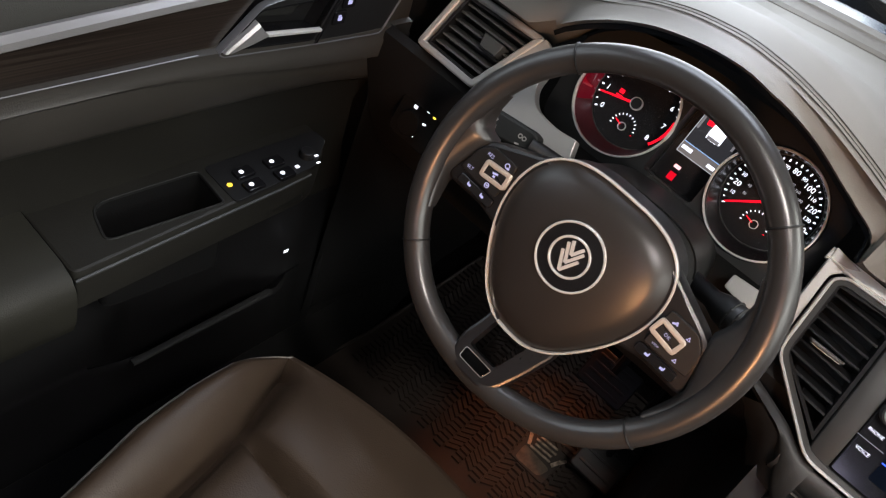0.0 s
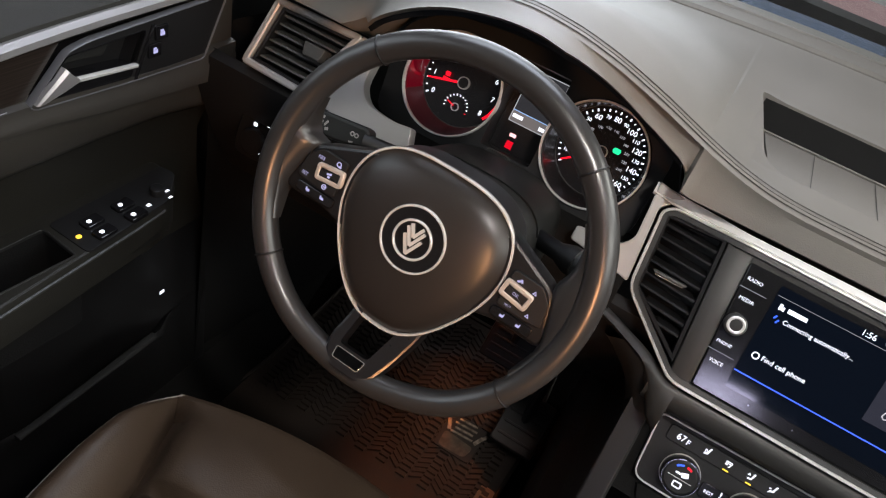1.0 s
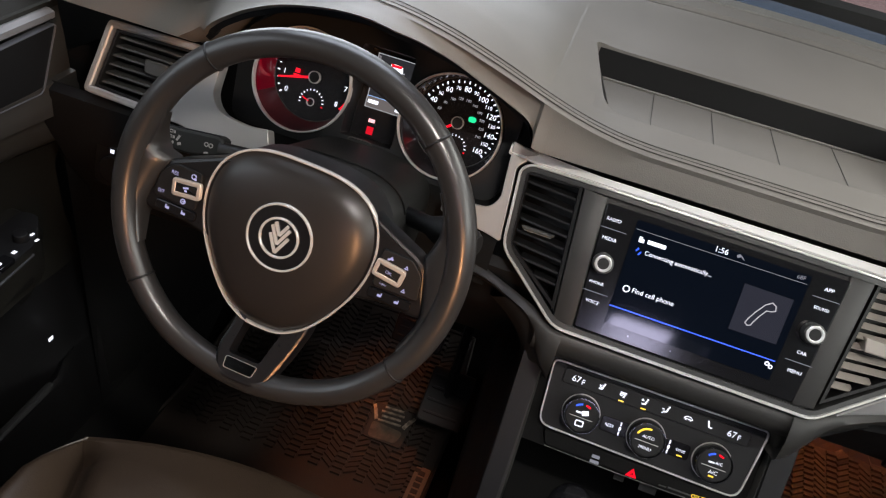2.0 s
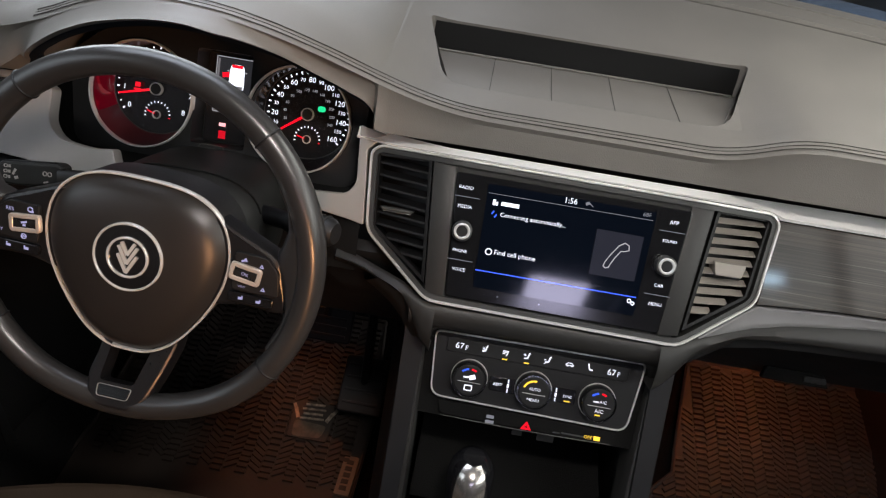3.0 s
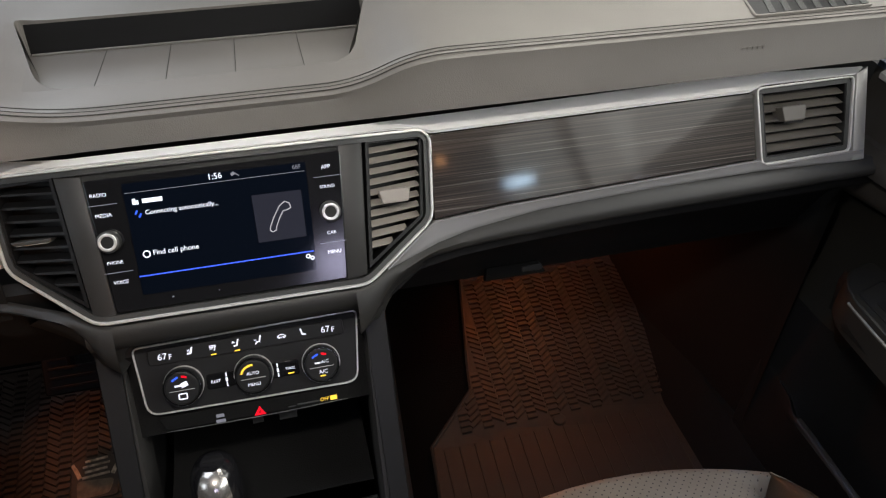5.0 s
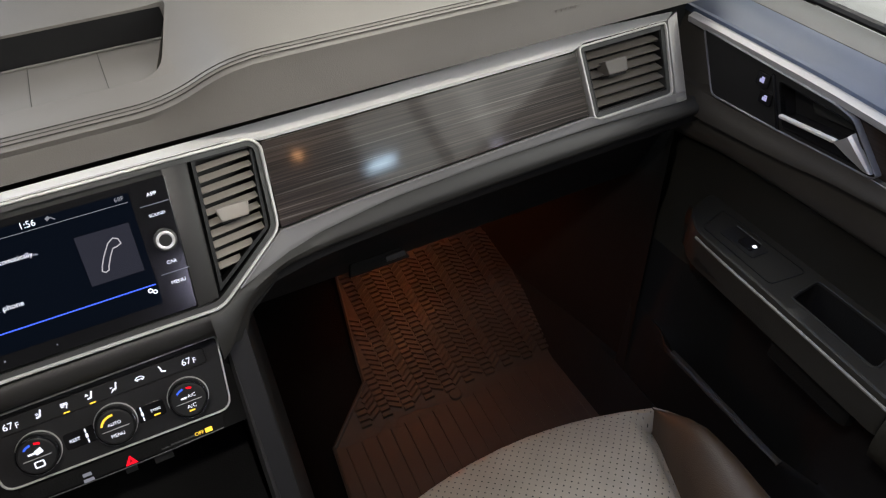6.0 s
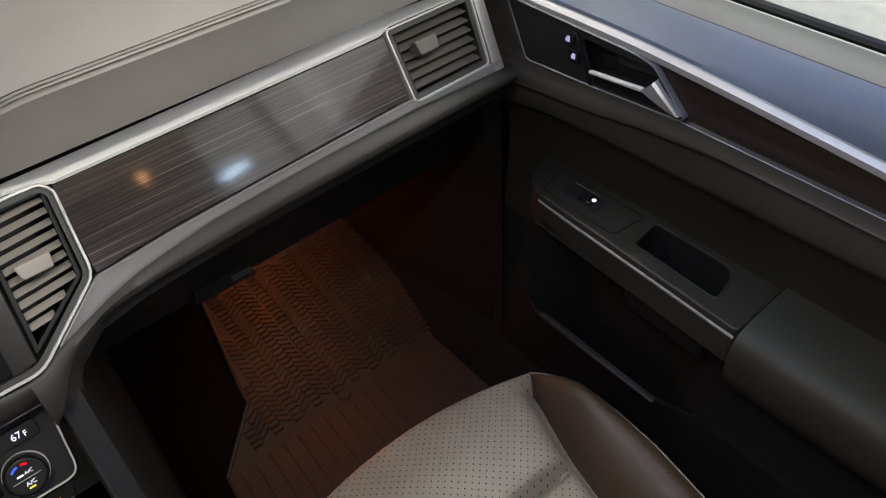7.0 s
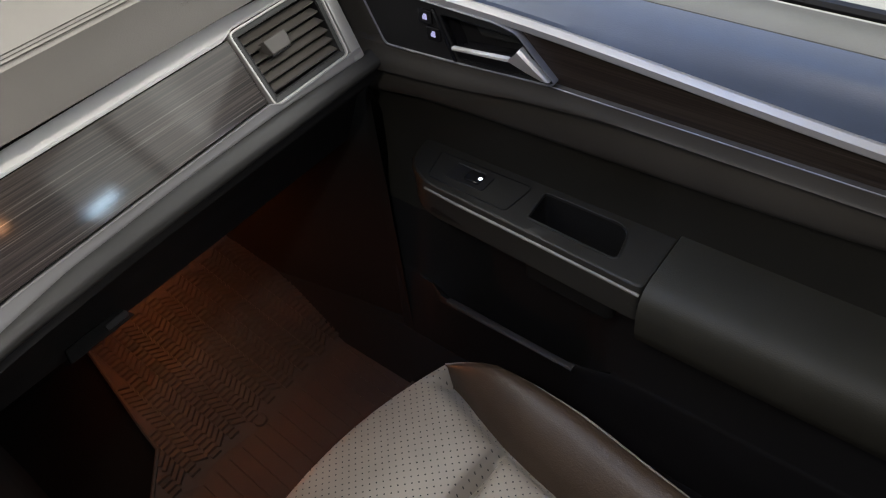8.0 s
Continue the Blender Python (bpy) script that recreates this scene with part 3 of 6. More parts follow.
for x in [-0.80 + 0.08 * i for i in range(21)]:
    g = glass_line(x)
    rows.append([(x, g + 0.012, 0.86), (x, g + 0.014, 0.886), (x, g + 0.018, 0.890), (x, g + 0.053, 0.8925), (x, g + 0.0545, 0.8945), (x, g + 0.057, 0.8945), (x, g + 0.059, 0.892), (x, g + 0.090, 0.893), (x, g + 0.094, 0.890), (x, g + 0.095, 0.86)])
part("rear_strip", sheet(rows), PAD, dash, "narrow olive grey strip along the windscreen")
# dark band at the glass foot; the sky's reflection is painted in as blue
rows = [[(x, glass_line(x) + q, z) for q, z in ((0.098, 0.880), (0.104, 0.887), (0.150, 0.886), (0.195, 0.880), (0.200, 0.850))] for x in [-0.80 + 0.08 * i for i in range(21)]]
part("glass_foot_band", sheet(rows), mat("band_with_sky_blue", (0.055, 0.088, 0.15), 0.25), dash, "band at the foot of the windscreen, coloured blue for reflected sky")

# hood over the instruments, seen from inside
rows = []
for i in range(37):
    x = -0.60 + 0.385 * i / 36
    e = pad_edge(x)
    c = Vector((-0.408 + (x + 0.408) * 0.93, 0.185, 0.800 + lip_rise(x) * 0.78))
    rows.append([e + Vector((0, 0.003, -0.002)), e + Vector((0, 0.012, -0.010)), e.lerp(c, 0.5) + Vector((0, 0, 0.003)), c, c + Vector((0, 0.05, -0.05))])
FLOCK = mat("blue_black_flock", (0.006, 0.009, 0.014), 0.8, grain=0.3)
FLOCK.node_tree.nodes["Principled BSDF"].inputs["Specular IOR Level"].default_value = 0.12
part("hood_lining", sheet(rows), FLOCK, dash, "black inside of the instrument hood")

# silver trim


def strip(top, bottom, w, step=0.02, soft=0.0015, tip=0.0, bend=0.55):
    """A long band between an upper and a lower line on the fascia."""
    bm = bmesh.new()
    x0, x1 = top[0][0], top[-1][0]
    n = max(2, int((x1 - x0) / step))
    up = [(x0 + (x1 - x0) * i / n) for i in range(n + 1)]
    rows = []
    for u in up:
        a, b, p = curve_at(top, u), curve_at(bottom, u), proud(u)
        prof = ((a, -0.012), (a, w - soft - tip), (a - 0.0015, w - tip), (a - (a - b) * bend, w - tip * (0.85 - bend)), (a - (a - b) * (bend * 0.5 + 0.445), w + 0.0010), (b + 0.0015, w), (b, w - soft), (b, -0.012))
        rows.append([FASCIA @ Vector((u, v, p + h)) for v, h in prof])
    return sheet(rows, bm, closed=True, caps=True)


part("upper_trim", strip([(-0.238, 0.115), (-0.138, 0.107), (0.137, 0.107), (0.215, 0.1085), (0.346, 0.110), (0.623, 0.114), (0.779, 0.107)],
                         [(-0.238, 0.102), (-0.205, 0.0995), (0.205, 0.0975), (0.226, 0.0895), (0.622, 0.0915), (0.630, 0.098), (0.779, 0.098)], 0.006, tip=0.0060, bend=0.80), SILVER_LIT, dash, "long satin silver trim strip")
part("lower_trim", strip([(0.160, -0.0465), (0.2195, -0.0050), (0.224, -0.006), (0.30, 0.0), (0.42, 0.0045), (0.622, 0.0105), (0.632, 0.004), (0.768, 0.006)],
                         [(0.160, -0.0490), (0.19, -0.0400), (0.222, -0.0310), (0.26, -0.0215), (0.344, -0.0105), (0.482, -0.0050), (0.626, -0.003), (0.768, -0.007)], 0.005, step=0.012, tip=-0.004), DOOR_SILVER, dash, "satin silver lower trim strip")
wood_pts = [(0.2275, 0.0885), (0.221, -0.0045)] + [(u, curve_at([(0.222, -0.004), (0.30, 0.002), (0.42, 0.006), (0.622, 0.0125)], u)) for u in (0.26, 0.30, 0.36, 0.42, 0.5, 0.6)] + [(0.6235, 0.0115), (0.6245, 0.0905)]
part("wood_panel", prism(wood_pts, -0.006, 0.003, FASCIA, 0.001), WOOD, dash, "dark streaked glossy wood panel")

# the frame round the screen and the middle vents
BEZEL = rounded([(-0.135, -0.0585), (0.138, -0.0605), (0.2195, -0.004), (0.2275, 0.086), (0.2175, 0.0965), (-0.2105, 0.0995), (-0.2215, 0.091), (-0.2135, 0.004)], [0.012, 0.012, 0.012, 0.006, 0.006, 0.006, 0.006, 0.012], 3)


def densify(pts, step=0.012):
    out = []
    for i, p in enumerate(pts):
        q = pts[(i + 1) % len(pts)]
        n = max(1, int(math.dist(p, q) / step))
        out += [(p[0] + (q[0] - p[0]) * j / n, p[1] + (q[1] - p[1]) * j / n) for j in range(n)]
    return out


BEZEL = densify(BEZEL)
part("screen_frame", hoop(BEZEL, inset(BEZEL, 0.0032), -0.01, 0.0075, FASCIA, 0.0012, wf=proud), SILVER_LINE, dash, "thin silver frame round screen and vents")
inner = inset(BEZEL, 0.0032)
part("screen_surround", hoop(inner, inset(BEZEL, 0.0085), -0.02, 0.0045, FASCIA, wf=proud), GREY, dash, "slate grey inner frame")
# the grey pillars between screen and vents, and the plate behind
for s in (-1, 1):
    col = [(s * 0.124, 0.089), (s * 0.150, 0.091), (s * 0.137, -0.049), (s * 0.115, -0.0515)]
    part("screen_pillar", prism(col if s > 0 else col[::-1], -0.02, 0.003, FASCIA, 0.0015, wf=proud), CHARCOAL, dash, "charcoal upright beside the screen")
part("screen_plate", prism([(-0.13, -0.054), (0.13, -0.056), (0.13, 0.094), (-0.13, 0.094)], 0.012, 0.0265, FASCIA), PLASTIC, dash, "charcoal plate round the screen")


# paler copies of one slat plastic, with the light on the right vents painted in
SLAT_LIT = mat("slat_lightened", (0.30, 0.275, 0.245), 0.45, patch=0.05)

SLAT_HALF_LIT = mat("slat_half_lightened", (0.105, 0.096, 0.085), 0.45, patch=0.05)


def vent(outline, tabs, n_slats, shade, knob_mat, wf=flat, frame=None, lean=0.0, open_up=False, thick=1.0):
    """An air vent: dark box, tilted slats and a sliding tab."""
    rim = densify(outline)
    body = part("air_vent", hoop(rim, inset(rim, 0.0035), -0.03, 0.001, FASCIA, wf=wf), BLACK, dash, "black louvred air vent")
    bm = prism(inset(outline, 0.002), -0.034, -0.030, FASCIA, wf=wf)
    part("back", bm, BLACK, body)
    us, vs = [p[0] for p in outline], [p[1] for p in outline]
    v0, v1 = min(vs) + 0.006, max(vs) - 0.006

    def span(v):
        hits = []
        k = len(outline)
        for i in range(k):
            (a, b), (c, d) = outline[i], outline[(i + 1) % k]
            if (b - v) * (d - v) < 0:
                hits.append(a + (c - a) * (v - b) / (d - b))
        return (min(hits) + 0.004, max(hits) - 0.004) if len(hits) > 1 else None
    for i in range(n_slats):
        v = v0 + (v1 - v0) * (i + 0.5) / n_slats
        s = span(v)
        if not s or s[1] - s[0] < 0.012:
            continue
        bm = bmesh.new()
        m = 5
        rows = []
        for j in range(m + 1):
            u = s[0] + (s[1] - s[0]) * j / m
            tilt = lean * (u - s[0])
            p = wf(u)
            rows.append([FASCIA @ Vector((u, v + a * thick + tilt, p + b)) for a, b in (((-0.0045, -0.002), (-0.0030, -0.001), (0.0050, -0.013), (0.0035, -0.0145)) if open_up else ((-0.0012, -0.003), (0.0012, -0.0035), (0.0062, -0.019), (0.0042, -0.020)))])
        part("slat", sheet(rows, bm, closed=True, caps=True), shade, body)
    for (u, v, w, h) in tabs:
        p = wf(u)
        part("tab", prism(rounded([(u - w / 2, v + h / 2), (u - w / 2 + 0.003, v - h / 2), (u + w / 2 - 0.003, v - h / 2), (u + w / 2, v + h / 2)], 0.002, 2), p - 0.012, p + 0.009, FASCIA, 0.0012), knob_mat, body, "sliding vent tab", 0)
        # lower lip of the tab; on tall tabs its black stands for the shadow beneath
        part("tab_lip", prism(rect(w * 0.80, h * 0.16, h * 0.06, 2, u, v - h * 0.56), p - 0.012, p + 0.006, FASCIA, 0.001), BLACK if h > 0.01 else TRIM, body)
    return body


LEFT_MID = [(-0.2135, 0.0905), (-0.2065, 0.0085), (-0.139, -0.040), (-0.1515, 0.0925)]
RIGHT_MID = [(0.2185, 0.0895), (0.154, 0.0905), (0.1405, -0.043), (0.2085, 0.001)]
# same slats on both sides: black here stands for shade, pale for light
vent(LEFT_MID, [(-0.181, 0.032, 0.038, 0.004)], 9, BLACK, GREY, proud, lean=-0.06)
vent(RIGHT_MID, [(0.178, 0.029, 0.034, 0.0145)], 11, SLAT_LIT, SLAT_LIT, proud, lean=0.05, open_up=True, thick=0.66)
SIDE_R = [(0.6355, 0.010), (0.749, 0.012), (0.7555, 0.0935), (0.6345, 0.0925)]
vent(SIDE_R, [(0.674, 0.061, 0.034, 0.018)], 6, SLAT_HALF_LIT, SLAT_HALF_LIT, open_up=True)
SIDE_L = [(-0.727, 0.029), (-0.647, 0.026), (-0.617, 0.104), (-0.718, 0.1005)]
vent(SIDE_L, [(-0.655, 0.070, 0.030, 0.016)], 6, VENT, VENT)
fr = rounded([(0.627, 0.003), (0.752, 0.005), (0.763, 0.0975), (0.6265, 0.0965)], 0.008, 3)
part("vent_frame", hoop(fr, inset(fr, 0.0026), -0.01, 0.0065, FASCIA, 0.0008), SILVER_LINE, dash, "silver frame of the side vent")
part("vent_surround", hoop(inset(fr, 0.0026), inset(fr, 0.0085), -0.012, 0.003, FASCIA), GREY, dash, "slate grey vent surround")
part("end_trim", prism([(0.753, -0.006), (0.770, -0.006), (0.781, 0.106), (0.764, 0.099)], -0.01, 0.007, FASCIA, 0.0015), SILVER, dash, "silver end piece beside the vent")
fl = rounded([(-0.7385, 0.0205), (-0.644, 0.0175), (-0.606, 0.112), (-0.729, 0.109)], 0.008, 3)
part("vent_frame", hoop(fl, inset(fl, 0.0085), -0.01, 0.006, FASCIA, 0.0015), SILVER, dash, "silver frame of the side vent")
# silver pieces beside and below the instruments
right_piece = rounded([(-0.236, 0.116), (-0.231, 0.052), (-0.241, 0.0395), (-0.290, 0.036), (-0.290, 0.020), (-0.232, 0.012), (-0.2165, 0.008), (-0.2245, 0.091), (-0.213, 0.1025), (-0.205, 0.110)], [0.002, 0.012, 0.01, 0.003, 0.003, 0.02, 0.004, 0.004, 0.004, 0.002], 3)
part("instrument_trim", prism(right_piece, -0.012, 0.006, FASCIA, 0.0012), SILVER, dash, "silver trim beside the instruments")
left_piece = rounded([(-0.606, 0.112), (-0.644, 0.020), (-0.60, 0.017), (-0.547, 0.010), (-0.497, 0.022), (-0.505, 0.0445), (-0.531, 0.041), (-0.566, 0.045), (-0.581, 0.062), (-0.580, 0.100)], [0.002, 0.004, 0.02, 0.02, 0.003, 0.003, 0.02, 0.02, 0.02, 0.004], 3)
part("instrument_trim", prism(left_piece, -0.012, 0.006, FASCIA, 0.0012), SILVER, dash, "silver trim below the instruments")
# lower body of the dashboard
LIP_TOP = [(0.12, -0.062), (0.138, -0.0615), (0.16, -0.048), (0.22, -0.0295), (0.26, -0.0205), (0.344, -0.0095), (0.482, -0.0045), (0.8, -0.007)]
LIP_LOW = [(0.12, -0.116), (0.135, -0.104), (0.148, -0.087), (0.165, -0.066), (0.209, -0.0455), (0.274, -0.0390), (0.417, -0.0335), (0.8, -0.028)]


def lip(us, s):
    rows = []
    for u in us:
        t, l, p = curve_at(LIP_TOP, u), curve_at(LIP_LOW, u), proud(u)
        if s < 0:
            l = t + (l - t) * (1 - 0.45 * smooth((u - 0.13) / 0.04))
        rows.append([FASCIA @ Vector((s * u, v, w)) for v, w in ((t + 0.004, p - 0.004), (t + 0.001, p + 0.003), (t - 0.004, p + 0.005), (t + (l - t) * 0.55, p * 0.8 + 0.010), (l + 0.004, p * 0.6 + 0.008), (l, p * 0.6 + 0.003), (l + 0.002, -0.03))])
    return sheet(rows)


part("lower_lip", lip([0.122 + 0.012 * i for i in range(16)] + [0.32 + 0.04 * i for i in range(13)], 1), CHARCOAL, dash, "charcoal lip below the trim", 60)
part("lower_lip", lip([0.122 + 0.012 * i for i in range(11)], -1), CHARCOAL, dash, "charcoal lip below the screen frame", 60)
rows = [[(FASCIA @ Vector((u, -0.0615, 0.024))), (FASCIA @ Vector((u, -0.0635, 0.026))), (FASCIA @ Vector((u, -0.078, 0.024))), (FASCIA @ Vector((u, -0.088, 0.014))), (CLIMATE @ Vector((u, 0.047, 0.0))), (CLIMATE @ Vector((u, 0.03, -0.003)))] for u in [-0.15 + 0.02 * i for i in range(16)]]
part("stack_brow", sheet(rows), CHARCOAL, dash, "charcoal brow above the climate panel", 60)
rows = []
for u in [0.15 + 0.05 * i for i in range(14)]:
    l = curve_at(LIP_LOW, u)
    rows.append([FASCIA @ Vector((u, l + 0.004, -0.006)), FASCIA @ Vector((u, l - 0.01, -0.012)), Vector((u, 0.075, 0.60)), Vector((u, 0.098, 0.545)), Vector((u, 0.115, 0.508)), Vector((u, 0.34, 0.500))])
part("glovebox", sheet(rows), BLACK, dash, "black glovebox front", 60)
rows = []
for u in [-0.80 + 0.033 * i for i in range(21)]:
    up = Vector((u, 0.026, 0.705)) if u < -0.24 else FASCIA @ Vector((u, -0.02, 0))
    sag = smooth((u + 0.56) / 0.06) * smooth((-0.26 - u) / 0.05)
    up = up + Vector((0, 0, -0.045 * sag))
    rows.append([up + Vector((0, 0.012, 0.006)), up, up + Vector((0, 0.0, -0.05)), Vector((u, 0.06, 0.57)), Vector((u, 0.10, 0.50)), Vector((u, 0.33, 0.50))])
part("knee_panel", sheet(rows), BLACK, dash, "black knee panel below the wheel", 60)
latch = Matrix.Translation((0.355, 0.100, 0.522)) @ Matrix.Rotation(radians(60), 4, "X")
part("glovebox_latch", prism(rounded([(-0.045, -0.008), (0.045, -0.008), (0.035, 0.010), (-0.040, 0.010)], 0.003, 2), -0.004, 0.003, latch, 0.0015), FELT, dash, "black glovebox latch")
part("glovebox_pull", prism(rect(0.03, 0.008, 0.002, 2, 0.024, 0.001), 0.0025, 0.005, latch, 0.001), BLACK, dash)
# grille on the pad by the windscreen
G = Matrix.Translation((0.68, 0.094, 0.8742)) @ Matrix.Rotation(radians(4), 4, "X")
gp = rounded([(-0.066, 0.024), (-0.077, -0.022), (0.07, -0.022), (0.07, 0.024)], 0.003, 2)
grille = part("pad_grille", prism(gp, -0.012, 0.0006, G), BLACK, dash, "black grille in the dashboard top")
part("rim", hoop(inset(gp, -0.003), gp, -0.004, 0.0016, G, 0.0005), PAD, grille)
for i in range(7):
    part("slat", prism([(-0.060 + 0.02 * i, -0.021), (-0.052 + 0.02 * i, -0.021), (-0.037 + 0.02 * i, 0.023), (-0.045 + 0.02 * i, 0.023)], 0.0004, 0.0016, G), GREY, grille)
bars([(0.580 + 0.0065 * i, 0.0, 0.0045, 0.0035) for i in range(5)], Matrix.Translation((0, 0.0476, 0.8465)) @ Matrix.Rotation(radians(80), 4, "X"), PAD, dash, "embossed_mark", w=0.0005)
# push button by the light switch
LS = space((-0.690, 0.026, 0.636), (0, 0.3, 1))
light_switch = part("light_switch", prism(rect(0.080, 0.074, 0.012, 3), -0.010, 0.002, LS, 0.002), FELT, dash, "black rotary light switch with lit marks")
part("dial", prism(circle(0.017, 28, -0.012, -0.012), 0.0, 0.010, LS, 0.003), FELT, light_switch)
bars([(-0.016, 0.0095, 0.0052, 0.0045), (0.003, 0.0155, 0.0042, 0.0032), (0.006, -0.002, 0.0048, 0.0026, 15), (-0.002, -0.022, 0.0060, 0.0052)], LS @ at(0, 0, 0.0022), WHITE, light_switch, "icon")
bars([(0.014, 0.0135, 0.0042, 0.0024)], LS @ at(0, 0, 0.0022), YELLOW, light_switch, "icon")

# ---------------------------------------------------------------- infotainment screen
screen = thing("infotainment_screen", "black touch screen lit with a phone menu", "touch screen")
SC = FASCIA @ at(0, 0, 0.0275)
glass_pts = rounded([(-0.1145, -0.0490), (0.1155, -0.0500), (0.1265, 0.0835), (-0.1235, 0.0840)], 0.004, 3)
part("body", prism(glass_pts, -0.012, 0.0035, SC, 0.0015), GLOSS, screen, "glossy black screen body")
ds = SC @ at(0, 0, 0.0037)
part("display", prism([(-0.0865, -0.034), (0.086, -0.0355), (0.0895, 0.0765), (-0.0885, 0.077)], 0, 0.0003, ds), LCD, screen, "dark blue lit display", 0)
ic = SC @ at(0, 0, 0.0042)
part("header_line", prism(rect(0.174, 0.0006, 0, 1, 0.0, 0.0675), 0, 0.0002, ic), DIM, screen, "", 0)
part("tile", prism([(0.0315, 0.001), (0.080, 0.001), (0.081, 0.049), (0.0315, 0.0495)], 0, 0.0002, ic), LCD_PANE, screen, "slate tile with a receiver mark", 0)
rec = [(0.0435, 0.012), (0.0465, 0.0095), (0.0505, 0.011), (0.0515, 0.0145), (0.0555, 0.0225), (0.0600, 0.0295), (0.0640, 0.0300), (0.0685, 0.0320), (0.0675, 0.0375), (0.0625, 0.0400), (0.0565, 0.0360), (0.0495, 0.0255), (0.0450, 0.0170)]
rec = [(u + 0.0005, v) for u, v in rec]
part("receiver_mark", hoop(rec, inset(rec, 0.0011), 0.0002, 0.0005, ic), glow("pale_receiver_outline", (0.62, 0.60, 0.66), 0.7), screen, "", 0)
part("blue_line", prism(rect(0.172, 0.0012, 0, 1, -0.001, -0.0153), 0.0002, 0.0005, ic), glow("blue_lcd_line", (0.06, 0.13, 1.0), 1.5), screen, "", 0)
part("lower_band", prism([(-0.0868, -0.0335), (0.0855, -0.035), (0.0862, -0.0165), (-0.087, -0.0158)], 0, 0.0001, ic), LCD, screen, "", 0)
lettering("1:56", 0.0125, ic @ at(0, 0.0735), WHITE, screen)
lettering("68F", 0.0085, ic @ at(0.080, 0.0725), DIM, screen)
bars([(0.017, 0.0735, 0.004, 0.003, 30), (0.021, 0.0725, 0.005, 0.001, -40)], ic, DIM, screen, "icon")
bars([(-0.0795, 0.0585, 0.003, 0.006), (-0.0765, 0.0575, 0.002, 0.004), (-0.0625, 0.0583, 0.019, 0.0042)], ic, WHITE, screen, "icon")
lettering("Connecting automatically...", 0.0695, ic @ at(-0.0362, 0.0462), WHITE, screen)
bars([(-0.0792, 0.0478, 0.0042, 0.0016, 60), (-0.0760, 0.0445, 0.0042, 0.0016, 60)], ic, BLUE, screen, "icon")
lettering("Find cell phone", 0.0435, ic @ at(-0.0485, 0.0058), WHITE, screen)
part("icon", hoop(circle(0.0038, 20, -0.0765, 0.006), circle(0.0026, 20, -0.0765, 0.006), 0, 0.0004, ic), WHITE, screen, "", 0)
part("icon", hoop(circle(0.0024, 14, 0.0785, -0.0200), circle(0.0012, 14, 0.0785, -0.0200), 0.0002, 0.0006, ic), WHITE, screen, "", 0)
part("icon", hoop(circle(0.0022, 14, 0.0825, -0.0222), circle(0.0011, 14, 0.0825, -0.0222), 0.0002, 0.0006, ic), WHITE, screen, "", 0)
for u, v, word, wd in ((-0.111, 0.069, "RADIO", 0.0150), (-0.1092, 0.049, "MEDIA", 0.0150), (-0.1068, 0.002, "PHONE", 0.0150), (-0.1048, -0.018, "VOICE", 0.0140), (0.109, 0.069, "APP", 0.0095), (0.108, 0.049, "SOUND", 0.0150), (0.106, 0.0012, "CAR", 0.0095), (0.106, -0.019, "MENU", 0.0135)):
    lettering(word, wd, ic @ at(u, v), WHITE, screen)
for u, v in ((-0.1085, 0.0592), (-0.1052, -0.008), (0.1088, 0.0592), (0.106, -0.009)):
    part("key_line", prism(rect(0.027, 0.0007, 0, 1, u, v), 0, 0.0004, ic), DIM, screen, "", 0)
for u in (-0.1078, 0.1072):
    k = part("knob", prism(circle(0.0108, 32, u, 0.0235), 0, 0.012, ic, 0.002), GREY, screen, "grey turning knob with a silver ring")
    part("ring", hoop(circle(0.0088, 32, u, 0.0235), circle(0.0060, 32, u, 0.0235), 0.011, 0.0132, ic, 0.0006), TRIM, k)
    part("cap", prism(circle(0.0058, 24, u, 0.0235), 0.0115, 0.0125, ic, 0.0004), FACE, k)
bars([(-0.059, -0.040, 0.0015, 0.0015), (-0.014, -0.0405, 0.0012, 0.0012)], ic, DIM, screen, "icon")

# ---------------------------------------------------------------- climate panel
climate = thing("climate_panel", "black climate control panel in a silver outline", "climate control")
CP = rounded([(-0.1135, -0.0365), (0.1140, -0.0400), (0.1235, 0.0425), (-0.1190, 0.0400)], [0.014, 0.014, 0.008, 0.008], 4)
part("face", prism(CP, -0.010, 0.001, CLIMATE), FACE, climate, "satin black face")
part("outline", hoop(CP, inset(CP, 0.0019), -0.008, 0.003, CLIMATE, 0.0006), SILVER_LINE, climate, "silver outline")
part("button_bar", prism(rect(0.209, 0.0175, 0.004, 3, 0.001, 0.0262), 0.0, 0.0035, CLIMATE, 0.001), FACE, climate, "black row of buttons")
cm = CLIMATE @ at(0, 0, 0.0037)
for u in (-0.0865, 0.0875):
    lettering("67", 0.0095, cm @ at(u - 0.002, 0.0262), WHITE, climate, height=0.0068)
    lettering("F", 0.0030, cm @ at(u + 0.0062, 0.0248), WHITE, climate)
SEAT_MARK = ((0.0012, 0.0014, 0.0017, 0.0058, -14), (-0.0014, -0.0018, 0.0050, 0.0017, 10), (0.0024, 0.0050, 0.0018, 0.0018))
